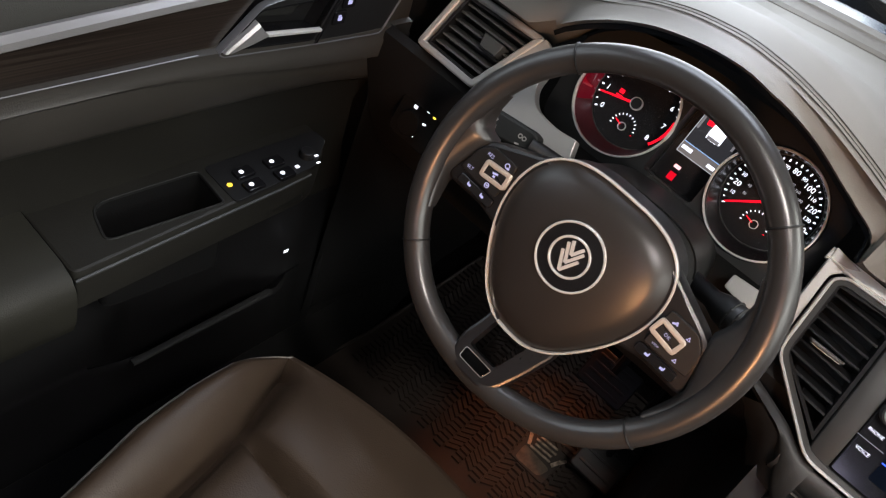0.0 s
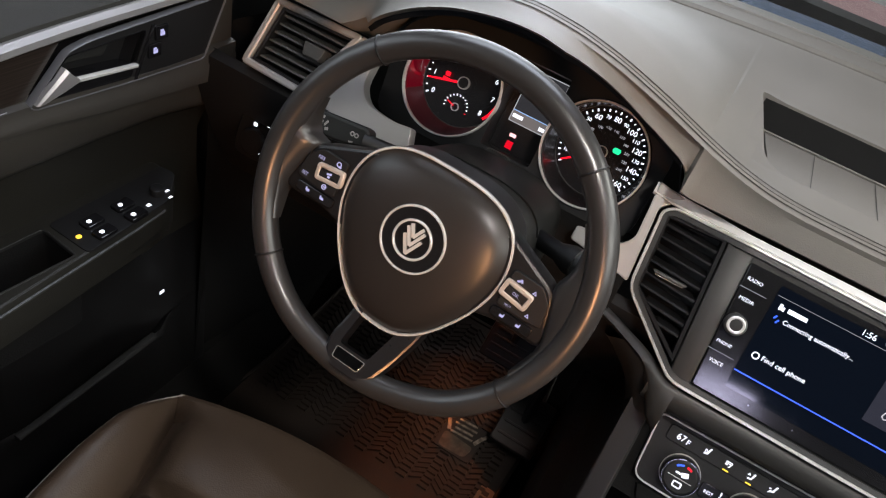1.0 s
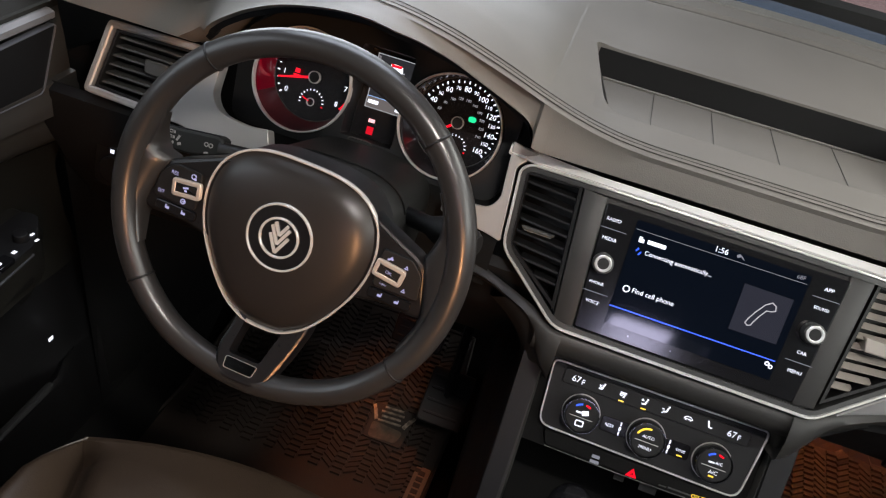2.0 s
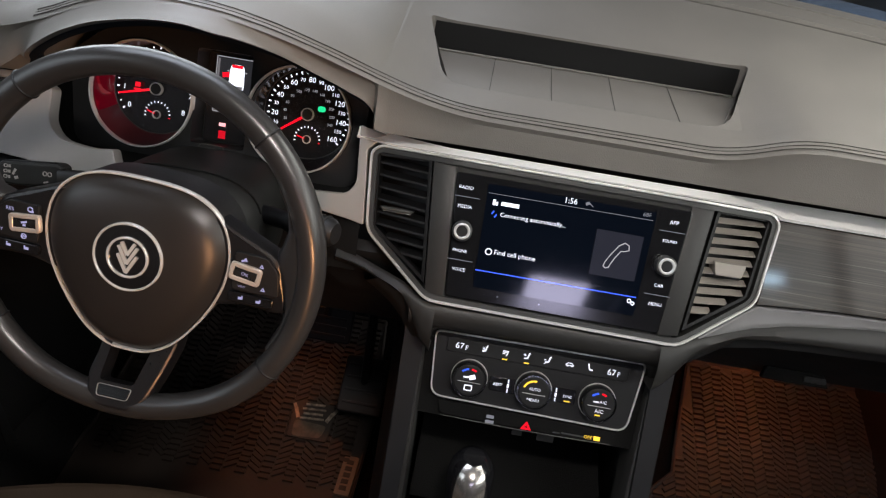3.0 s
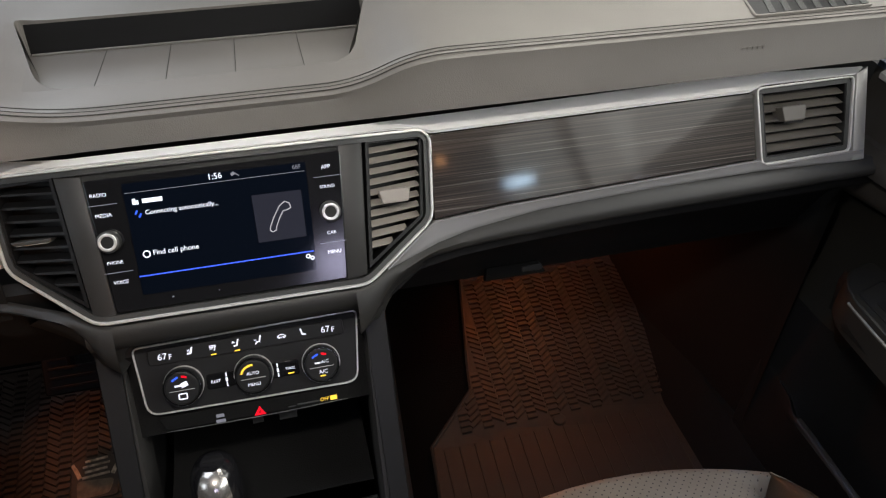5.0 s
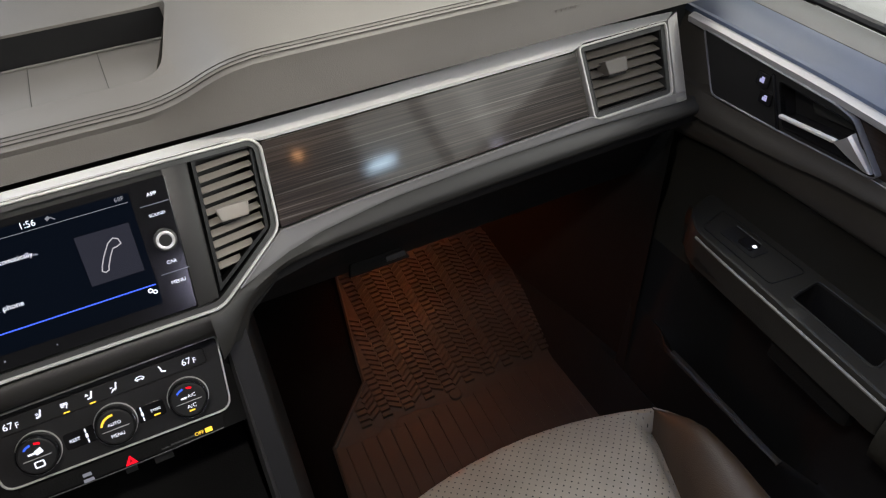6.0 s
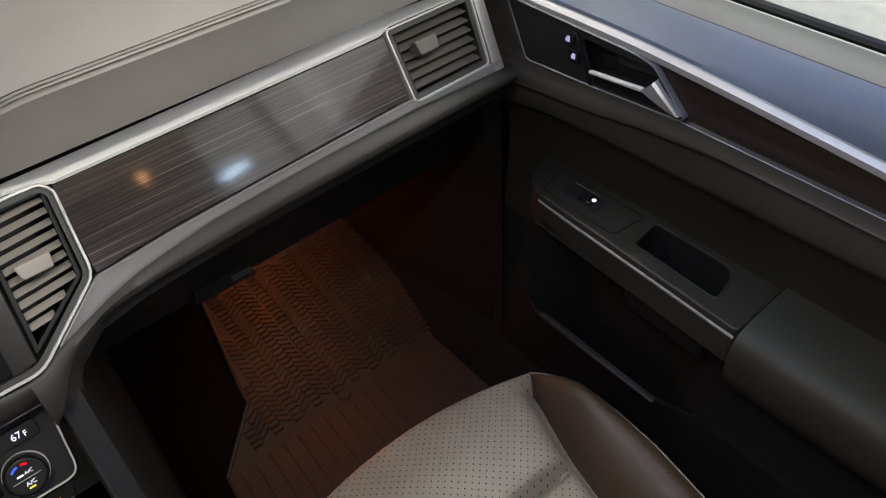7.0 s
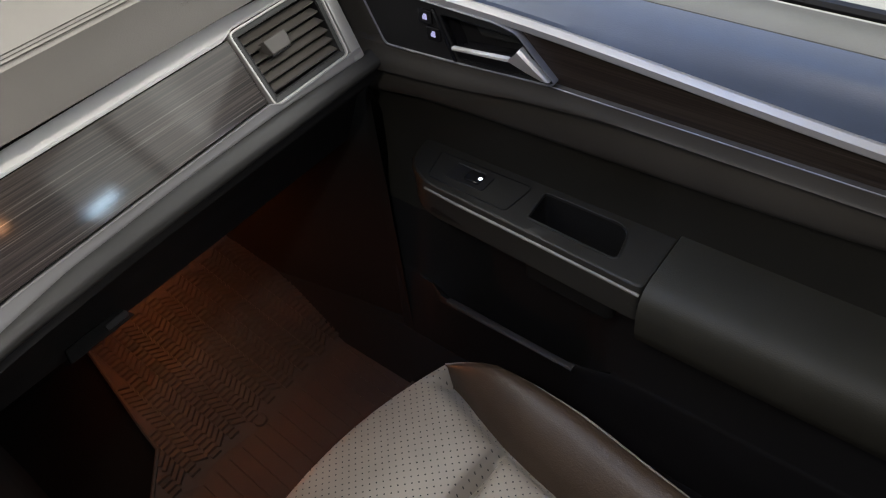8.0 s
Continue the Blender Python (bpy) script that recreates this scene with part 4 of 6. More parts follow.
marks = {-0.0595: SEAT_MARK + ((-0.0030, 0.0016, 0.0007, 0.0034, 15), (-0.0012, 0.0016, 0.0007, 0.0034, 15)),
         -0.036: ((0, 0.0030, 0.0082, 0.0010), (0, 0.0012, 0.0082, 0.0010), (-0.0022, -0.0008, 0.0036, 0.0010), (0.0020, -0.0016, 0.0012, 0.0040, -20)),
         -0.011: SEAT_MARK + ((-0.0036, 0.0022, 0.0036, 0.0010), (-0.0036, 0.0034, 0.0010, 0.0024, 40)),
         0.013: SEAT_MARK + ((-0.0038, -0.0034, 0.0036, 0.0010, 35), (-0.0042, 0.0008, 0.0028, 0.0010)),
         0.0375: ((0, -0.0010, 0.0104, 0.0009), (0, 0.0022, 0.0056, 0.0009), (-0.0042, 0.0006, 0.0036, 0.0009, 35), (0.0042, 0.0006, 0.0036, 0.0009, -35), (-0.0030, -0.0020, 0.0018, 0.0014), (0.0030, -0.0020, 0.0018, 0.0014)),
         0.0605: ((-0.0012, 0.0014, 0.0017, 0.0058, 14), (0.0014, -0.0018, 0.0050, 0.0017, -10), (-0.0024, 0.0050, 0.0018, 0.0018))}
for u, b in marks.items():
    bars([(u + q[0] * 0.86, 0.0265 + q[1] * 0.86, q[2] * 0.86, q[3] * 0.86, *q[4:]) for q in b], cm, WHITE, climate)
for u in (-0.036, -0.011):
    bars([(u, 0.0195, 0.0058, 0.0013)], cm, YELLOW, climate, "indicator")
for i, u in enumerate((-0.0720, 0.0020, 0.0755)):
    v = -0.0085 - 0.0008 * i
    k = part("knob", prism(circle(0.0205, 48, u, v), 0, 0.006, CLIMATE, 0.001), BLACK, climate, "round knob with a chrome edge")
    part("ring", hoop(circle(0.0196, 48, u, v), circle(0.0184, 48, u, v), 0.004, 0.0175, CLIMATE, 0.0005), SMOKED, k, "dark chrome ring")
    part("collar", hoop(circle(0.0212, 48, u, v), circle(0.0200, 48, u, v), 0.0, 0.0035, CLIMATE, 0.0006), SILVER_LINE, k, "thin silver collar")
    part("cap", prism(circle(0.0183, 40, u, v), 0.004, 0.0165, CLIMATE, 0.002), FACE, k)
    kf = CLIMATE @ at(u, v, 0.0167)
    part("divider", prism(rect(0.026, 0.0006, 0, 1, 0, -0.002), 0, 0.0003, kf), SILVER_LINE, k, "", 0)
    for a0, a1, m_ in (((100, 135, BLUE), (60, 85, RED)) if i != 1 else ((85, 160, YELLOW),)):
        arc = [(0.0138 * math.cos(radians(a)), 0.0138 * math.sin(radians(a))) for a in range(a0, a1 + 1, 5)]
        arc2 = [(q[0] * 0.86, q[1] * 0.86) for q in arc]
        part("scale", prism(arc + arc2[::-1], 0, 0.0004, kf), m_, k, "", 0)
    if i == 1:
        lettering("AUTO", 0.0130, kf @ at(0, 0.0038), WHITE, k)
        lettering("MENU", 0.0130, kf @ at(0, -0.0085), WHITE, k)
    elif i == 2:
        lettering("A/C", 0.0095, kf @ at(0.001, -0.0072), WHITE, k)
        lettering("A/C", 0.0080, kf @ at(0.004, 0.0036), WHITE, k)
        bars([(-0.004, 0.0030, 0.006, 0.0016)], kf, WHITE, k)
        bars([(0, -0.0118, 0.0058, 0.0014)], kf, YELLOW, k, "indicator")
    else:
        bars([(-0.004, 0.0034, 0.006, 0.0018), (0.003, 0.004, 0.007, 0.005, 20)], kf, WHITE, k)
        part("icon", hoop(rect(0.0095, 0.0068, 0.0015, 2, 0, -0.0085), rect(0.0070, 0.0045, 0.001, 2, 0, -0.0085), 0, 0.0004, kf), WHITE, k, "", 0)
for u, word in ((-0.0365, "REST"), (0.0395, "SYNC")):
    b = part("button", prism(rect(0.031 if u < 0 else 0.030, 0.0170, 0.003, 2, u + (0.0035 if u < 0 else -0.0035), -0.0105), 0, 0.0026, CLIMATE, 0.0008), GLOSS, climate, "small glossy button")
    lettering(word, 0.0100, CLIMATE @ at(u - (0.002 if u < 0 else -0.002), -0.0105, 0.0028), WHITE, b)
    s = 0.0095 if u < 0 else -0.0115
    bars([(u + s, -0.0105, 0.0022, 0.0040), (u + s, -0.0050, 0.0012, 0.004), (u + s, -0.0160, 0.0012, 0.004)], CLIMATE @ at(0, 0, 0.0028), WHITE, b)
bars([(0.0415, -0.0160, 0.0062, 0.0013)], CLIMATE @ at(0, 0, 0.003), YELLOW, climate, "indicator")
# narrow switch row under the panel
row = part("switch_strip", prism(rounded([(-0.098, -0.0565), (0.099, -0.0585), (0.104, -0.0425), (-0.104, -0.0405)], 0.004, 3), -0.012, -0.001, CLIMATE, 0.001), FELT, climate, "narrow black switch row")
part("edge", tube([CLIMATE @ Vector((-0.098 + 0.0197 * i, -0.0575 - 0.0015 * math.sin(math.pi * i / 10), 0.0)) for i in range(11)], 0.0006, seg=5), GREY, row)
rm = CLIMATE @ at(0, 0, -0.0006)
tri_o = [(-0.0045, -0.0575 + 0.0), (0.0085 - 0.0005, -0.0575), (0.0020, -0.0478)]
part("hazard_mark", hoop(tri_o, inset(tri_o, 0.0022), 0, 0.0005, rm), RED, row, "red triangle mark", 0)
part("hazard_core", prism(inset(tri_o, 0.0030), 0, 0.0003, rm), RED, row, "", 0)
bars([(-0.0405, -0.0500, 0.0085, 0.0036), (-0.0405, -0.0560, 0.0100, 0.0034)], rm, DIM, row)
lettering("OFF", 0.0095, rm @ at(0.0735, -0.0533, 0.0002), YELLOW, row)
bars([(0.0835, -0.0533, 0.0075, 0.0048)], rm, YELLOW, row)
bars([(0.0560, -0.0540, 0.026, 0.0016), (0.0370, -0.0548, 0.008, 0.0012)], rm, GREY, row)
bars([(-0.004, -0.071, 0.012, 0.008), (0.030, -0.0725, 0.020, 0.008)], CLIMATE @ at(0, 0, -0.03), PLASTIC, row, "socket")

# ---------------------------------------------------------------- instruments
cluster = thing("instrument_cluster", "instrument cluster with two round gauges and a small screen", "instrument cluster")
FRONT = 0.040
face = rounded([(-0.575, -0.075), (-0.24, -0.075), (-0.235, 0.035), (-0.27, 0.065), (-0.36, 0.075), (-0.45, 0.075), (-0.54, 0.065), (-0.585, 0.03)], 0.02, 4)
bmf = prism(face, -0.006, FRONT - 0.004)
TACH, SPEEDO, LOW = -0.500, -0.3118, -0.0064
cutb = prism(circle(0.0600, 48, TACH, LOW), -0.0, 0.1)
cutb2 = prism(circle(0.0600, 48, SPEEDO, LOW), -0.0, 0.1)
cutb3 = prism(rect(0.064, 0.108, 0.004, 2, -0.406, 0.002), -0.0, 0.1)
bmf = carve(carve(carve(bmf, cutb), cutb2), cutb3)
bmesh.ops.transform(bmf, matrix=CLUSTER, verts=bmf.verts[:])
part("housing", bmf, FACE, cluster, "satin black instrument housing")


def gauge(u, words, first, last, needle, red_from, small, name, tint):
    g = part("gauge", prism(circle(0.0560, 56, u, 0), -0.004, 0.0006, CLUSTER), LENS, cluster, name)
    part("ring", hoop(circle(0.0612, 64, u - 0.002, LOW), circle(0.0590, 64, u - 0.002, LOW), FRONT - 0.008, FRONT + 0.002, CLUSTER, 0.0008), SILVER_LINE, g, "thin silver ring")
    wall = sheet([[CLUSTER @ Vector((u - 0.002 * k + r * math.cos(2 * math.pi * i / 56), LOW * k + r * math.sin(2 * math.pi * i / 56), w)) for i in range(57)] for r, w, k in ((0.0592, FRONT - 0.004, 1), (0.0560, 0.018, 0.6), (0.0530, 0.001, 0))])
    part("wall", wall, tint, g, "dark inner wall")
    part("step", hoop(circle(0.0534, 56, u, 0), circle(0.0522, 56, u, 0), 0.0, 0.0022, CLUSTER, 0.0005), GREY, g)
    F = CLUSTER @ at(u, 0, 0.0010)
    n = len(words)
    for i, wd in enumerate(words):
        a = radians(first + (last - first) * i / (n - 1))
        s, c = math.sin(a), math.cos(a)
        big = i % 2 == 0 or n < 12
        if wd:
            lettering(wd, 0, F @ at(0.0405 * s, 0.0405 * c), WHITE, g, "number", height=0.0061 if big else 0.0043)
        steps = 2 if n > 12 else 3
        for k in range(steps if i < n - 1 else 1):
            b = radians(first + (last - first) * (i + k / steps) / (n - 1))
            hot = i + k / steps >= red_from
            part("tick", prism(rect(0.0012 if k else 0.0016, 0.0022 if k else 0.0032), 0, 0.0004, F @ at(0.0482 * math.sin(b), 0.0482 * math.cos(b), 0, -math.degrees(b))), RED if hot else WHITE, g, "", 0)
    if n > 12:
        for i in range(1, 13):
            a = radians(first + (last - first) * i * 20 / 260)
            lettering(str(i * 20), 0, F @ at(0.0285 * math.sin(a), 0.0285 * math.cos(a)), SOFT_WHITE, g, "inner_number", height=0.0031)
    if red_from < n:
        arc = [radians(first + (last - first) * (red_from + (n - 1 - red_from) * j / 12) / (n - 1)) for j in range(13)]
        part("red_band", prism([(0.0500 * math.sin(q), 0.0500 * math.cos(q)) for q in arc] + [(0.0470 * math.sin(q), 0.0470 * math.cos(q)) for q in arc[::-1]], 0, 0.0003, F), RED, g, "", 0)
    part("needle", prism([(-0.0015, 0.006), (0.0015, 0.006), (0.0009, 0.047), (-0.0009, 0.047)], 0.003, 0.004, F @ at(0, 0, 0, -needle)), RED, g, "red needle", 0)
    part("hub", hoop(circle(0.0076, 24), circle(0.0064, 24), 0.001, 0.0065, F, 0.0004), SILVER_LINE, g)
    part("hub_cap", prism(circle(0.0064, 24), 0.001, 0.0052, F), BLACK, g)
    # small gauge inside
    su, sv, sa = small
    S = F @ at(su, sv)
    for k in range(13):
        b = radians(-100 + 200 * k / 12)
        part("tick", prism(rect(0.0011, 0.0022), 0, 0.0004, S @ at(0.0150 * math.sin(b), 0.0150 * math.cos(b), 0, -math.degrees(b))), RED if k > 11 else WHITE, g, "", 0)
    part("needle", prism([(-0.0008, 0.003), (0.0008, 0.003), (0.0005, 0.0125), (-0.0005, 0.0125)], 0.002, 0.003, S @ at(0, 0, 0, -sa)), RED, g, "", 0)
    part("hub", hoop(circle(0.0050, 20), circle(0.0041, 20), 0.001, 0.004, S), SILVER_LINE, g)
    return g


tach = gauge(-0.4965, ["0", "1", "2", "3", "4", "5", "6", "7", "8"], -125, 125, -104, 6.6, (0.002, -0.0300, -72), "round rev counter with lit numbers", TUBE_RED)
speedo = gauge(-0.3125, ["", "10", "20", "30", "40", "50", "60", "70", "80", "90", "100", "110", "120", "130", "140", "150", "160"], -127, 127, -126, 99, (0.002, -0.0295, -75), "round speedometer with lit numbers", LENS)
# self-glowing patch stands for a red LED's reflection; the wall is no lamp
red_wall = sheet([[CLUSTER @ Vector((-0.4965 - 0.002 * k + r * math.cos(radians(a)), LOW * k + r * math.sin(radians(a)), w)) for a in range(128, 216, 8)] for r, w, k in ((0.0586, FRONT - 0.006, 1), (0.0554, 0.018, 0.6), (0.0526, 0.003, 0))])
part("lit_wall", red_wall, glow("red_lit_wall", (0.20, 0.003, 0.014), 0.34), tach, "glowing patch for red light reflected on the gauge wall")
bars([(-0.0225, 0.0020, 0.0060, 0.0052), (-0.0225, -0.0035, 0.0085, 0.0022)], CLUSTER @ at(-0.4965, 0, 0.0052), RED, tach, "warning_mark")
part("green_mark", prism(rounded([(0.0105, 0.0052), (0.0200, 0.0052), (0.0200, 0.0118), (0.0105, 0.0118)], 0.003, 2), 0, 0.0004, CLUSTER @ at(-0.3125, 0, 0.0012)), GREEN, speedo, "", 0)
mini = part("small_screen", prism([(-0.4365, -0.0500), (-0.3755, -0.0500), (-0.3755, 0.0545), (-0.4365, 0.0545)], 0, 0.001, CLUSTER), LENS, cluster, "small dark screen with a white car diagram", 0)
mf = CLUSTER @ at(-0.4025, 0, 0.0012)
part("border", hoop(rect(0.0515, 0.0655, 0, 1, 0, 0.0182), rect(0.0495, 0.0635, 0, 1, 0, 0.0182), 0, 0.0003, mf), SOFT_WHITE, mini, "", 0)
part("field", prism(rect(0.0495, 0.050, 0, 1, 0, 0.0250), 0.0, 0.0001, mf), glow("dark_grey_lcd", (0.045, 0.045, 0.052), 0.6), mini, "", 0)
part("side_bar", prism(rect(0.0026, 0.030, 0, 1, -0.0228, 0.0330), 0, 0.0002, mf), LCD_GREY, mini, "", 0)
part("side_bar", prism(rect(0.0026, 0.030, 0, 1, 0.0228, 0.0330), 0, 0.0002, mf), LCD_GREY, mini, "", 0)
carpts = soften([(-0.0086, 0.0140), (0.0086, 0.0140), (0.0094, 0.0170), (0.0088, 0.0370), (0.0070, 0.0430), (-0.0070, 0.0430), (-0.0088, 0.0370), (-0.0094, 0.0170)], 1)
diagram = part("car_diagram", prism(carpts, 0.0002, 0.0006, mf), WHITE, mini, "", 0)
bars([(0, 0.0163, 0.0150, 0.0040)], mf @ at(0, 0, 0.0007), LCD_GREY, diagram, "rear_glass")
bars([(-0.0105, 0.0350, 0.0026, 0.0016), (0.0105, 0.0350, 0.0026, 0.0016)], mf @ at(0, 0, 0.0004), SOFT_WHITE, diagram, "mirror_mark")
bars([(0, 0.0410, 0.0130, 0.0034), (-0.0130, 0.0300, 0.0080, 0.0058, 10)], mf @ at(0, 0, 0.0007), RED, mini, "open_door_mark")
part("footer", prism(rect(0.0495, 0.0125, 0, 1, 0, -0.0072), 0.0, 0.0003, mf), glow("grey_footer_lcd", (0.22, 0.20, 0.20), 0.6), mini, "", 0)
part("footer_line", prism(rect(0.0495, 0.0010, 0, 1, 0, -0.0006), 0.0, 0.0005, mf), glow("pale_blue_line", (0.30, 0.48, 0.85), 0.9), mini, "", 0)
bars([(-0.0165, -0.0068, 0.0130, 0.0042), (0.0170, -0.0085, 0.0095, 0.0042)], mf @ at(0, 0, 0.0004), WHITE, mini, "number_bar")
bars([(-0.0118, -0.0290, 0.0080, 0.0042)], mf, glow("pale_pink_mark", (1.0, 0.45, 0.48), 1.6), cluster, "warning_mark")
bars([(-0.0112, -0.0410, 0.0085, 0.0095)], mf, glow("deep_red_mark", (0.75, 0.004, 0.02), 0.9), cluster, "warning_mark")
part("trip_button", prism(rounded([(-0.430, -0.0640), (-0.394, -0.0640), (-0.399, -0.0525), (-0.425, -0.0525)], 0.003, 2), FRONT - 0.006, FRONT + 0.001, CLUSTER, 0.001), PLASTIC, cluster, "small black trip button")
tb = rounded([(-0.432, -0.0655), (-0.392, -0.0655), (-0.398, -0.0510), (-0.426, -0.0510)], 0.004, 3)
part("trip_edge", hoop(tb, inset(tb, 0.0010), FRONT - 0.006, FRONT - 0.0028, CLUSTER), VENT, cluster)
for q in (-0.414, -0.409):
    part("trip_mark", hoop(circle(0.0020, 12, q, -0.0585), circle(0.0013, 12, q, -0.0585), FRONT + 0.001, FRONT + 0.0014, CLUSTER), PRINT, cluster, "", 0)

# ---------------------------------------------------------------- steering wheel and column
wheel = thing("steering_wheel", "black leather steering wheel with silver trimmed centre", "steering wheel")
R = 0.1645
ring = []
for i in range(96):
    a = 2 * math.pi * i / 96
    x, y = R * math.sin(a), R * math.cos(a)
    flat_b = smooth((-y / R - 0.80) / 0.2)
    ring.append(WHEEL @ Vector((x, y * (1 - 0.02 * flat_b), 0)))
rads = []
for i in range(96):
    d = abs(math.degrees(2 * math.pi * i / 96))
    d = min(d, 360 - d)
    grip = math.exp(-((d - 72) / 16) ** 2)
    rads.append(0.0127 + 0.0008 * grip)
N = (WHEEL.to_3x3() @ Vector((0, 0, 1))).normalized()
part("rim", tube(ring, rads, True, 20, up=N, flatten=1.08), RIM, wheel, "smooth black leather rim")
for a in (-38, 44, 126, -126):
    s, c = math.sin(radians(a)), math.cos(radians(a))
    p, t = Vector((R * s, R * c, 0)), Vector((c, -s, 0))
    loop = []
    rad = Vector((s, c, 0))
    for j in range(20):
        b = 2 * math.pi * j / 20
        loop.append(WHEEL @ (p + rad * math.cos(b) * 0.0130 + Vector((0, 0, 1)) * math.sin(b) * 0.0140))
    part("rim_seam", tube(loop, 0.0011, True, 6, up=(WHEEL.to_3x3() @ t)), BLACK, wheel)
# the wheel is turned a little to the right
HW = WHEEL @ at(-0.001, -0.008, 0, -3.3)
half = [(0.0, 0.0715), (0.034, 0.0705), (0.060, 0.063), (0.080, 0.045), (0.0885, 0.018), (0.087, -0.010), (0.078, -0.036), (0.063, -0.062), (0.044, -0.086), (0.022, -0.0995), (0.008, -0.1015)]
HUBP = soften(half + [(-u, v) for u, v in half[:0:-1]], 2)


def dome(outline, w_edge, w_top, M, steps=6):
    """A cushion-like cap over an outline."""
    rows = []
    for k in range(steps):
        t = k / steps
        rows.append([M @ Vector((u * (1 - t), v * (1 - t), w_edge + (w_top - w_edge) * math.sqrt(max(0, 1 - (1 - t) ** 2.6)))) for u, v in outline])
    bm = sheet([r + r[:1] for r in rows])
    bmesh.ops.remove_doubles(bm, verts=bm.verts[:], dist=1e-6)
    bm.faces.new([bm.verts.new(p) for p in rows[-1]])
    return bm


hub = part("hub_pad", dome(inset(HUBP, 0.003), -0.010, 0.009, HW, 9), HUB, wheel, "smooth dark airbag pad")
part("hub_trim", hoop(HUBP, inset(HUBP, 0.0026), -0.0125, -0.0070, HW, 0.0010), TRIM, wheel, "thin silver trim round the pad")
part("hub_shell", prism(inset(HUBP, 0.001), -0.060, -0.012, HW), BLACK, wheel, "black shell behind the pad")
badge = part("emblem", prism(circle(0.0312, 48), 0.002, 0.0095, HW, 0.001), GLOSS, wheel, "round chrome and black emblem")
part("ring", hoop(circle(0.0325, 56), circle(0.0303, 56), 0.003, 0.0112, HW, 0.0007), TRIM, badge)
part("ring", hoop(circle(0.0196, 44), circle(0.0174, 44), 0.0085, 0.0118, HW, 0.0006), TRIM, badge)
for v0, arm in ((0.0025, 0.0130), (-0.0060, 0.0185), (-0.0145, 0.0190)):
    for s in (-1, 1):
        bars([(s * arm / 2 * math.sin(radians(28)), v0 + arm / 2 * math.cos(radians(28)), 0.0030, arm, -28 * s)], HW @ at(0, 0, 0.0092), TRIM, badge, "emblem_bar", w=0.0024 + 0.0002 * s)
FLARE = [(34, 0.1243, 0.0918), (26, 0.1340, 0.0715), (19, 0.1355, 0.0520), (13, 0.1325, 0.0380), (8, 0.1290, 0.0285), (4, 0.1300, 0.0220), (0, 0.1325, 0.0130), (-5, 0.1370, 0.0), (-10, 0.1410, -0.0120), (-15, 0.1440, -0.0220), (-20, 0.1425, -0.0370), (-27, 0.1336, -0.0600)]
FLARE_LEFT = [(24, 0.1370, 0.0690), (17, 0.1434, 0.0520), (11, 0.1462, 0.0365), (8, 0.1410, 0.0285), (5, 0.1300, 0.0255), (3, 0.1290, 0.0220)] + FLARE[6:]
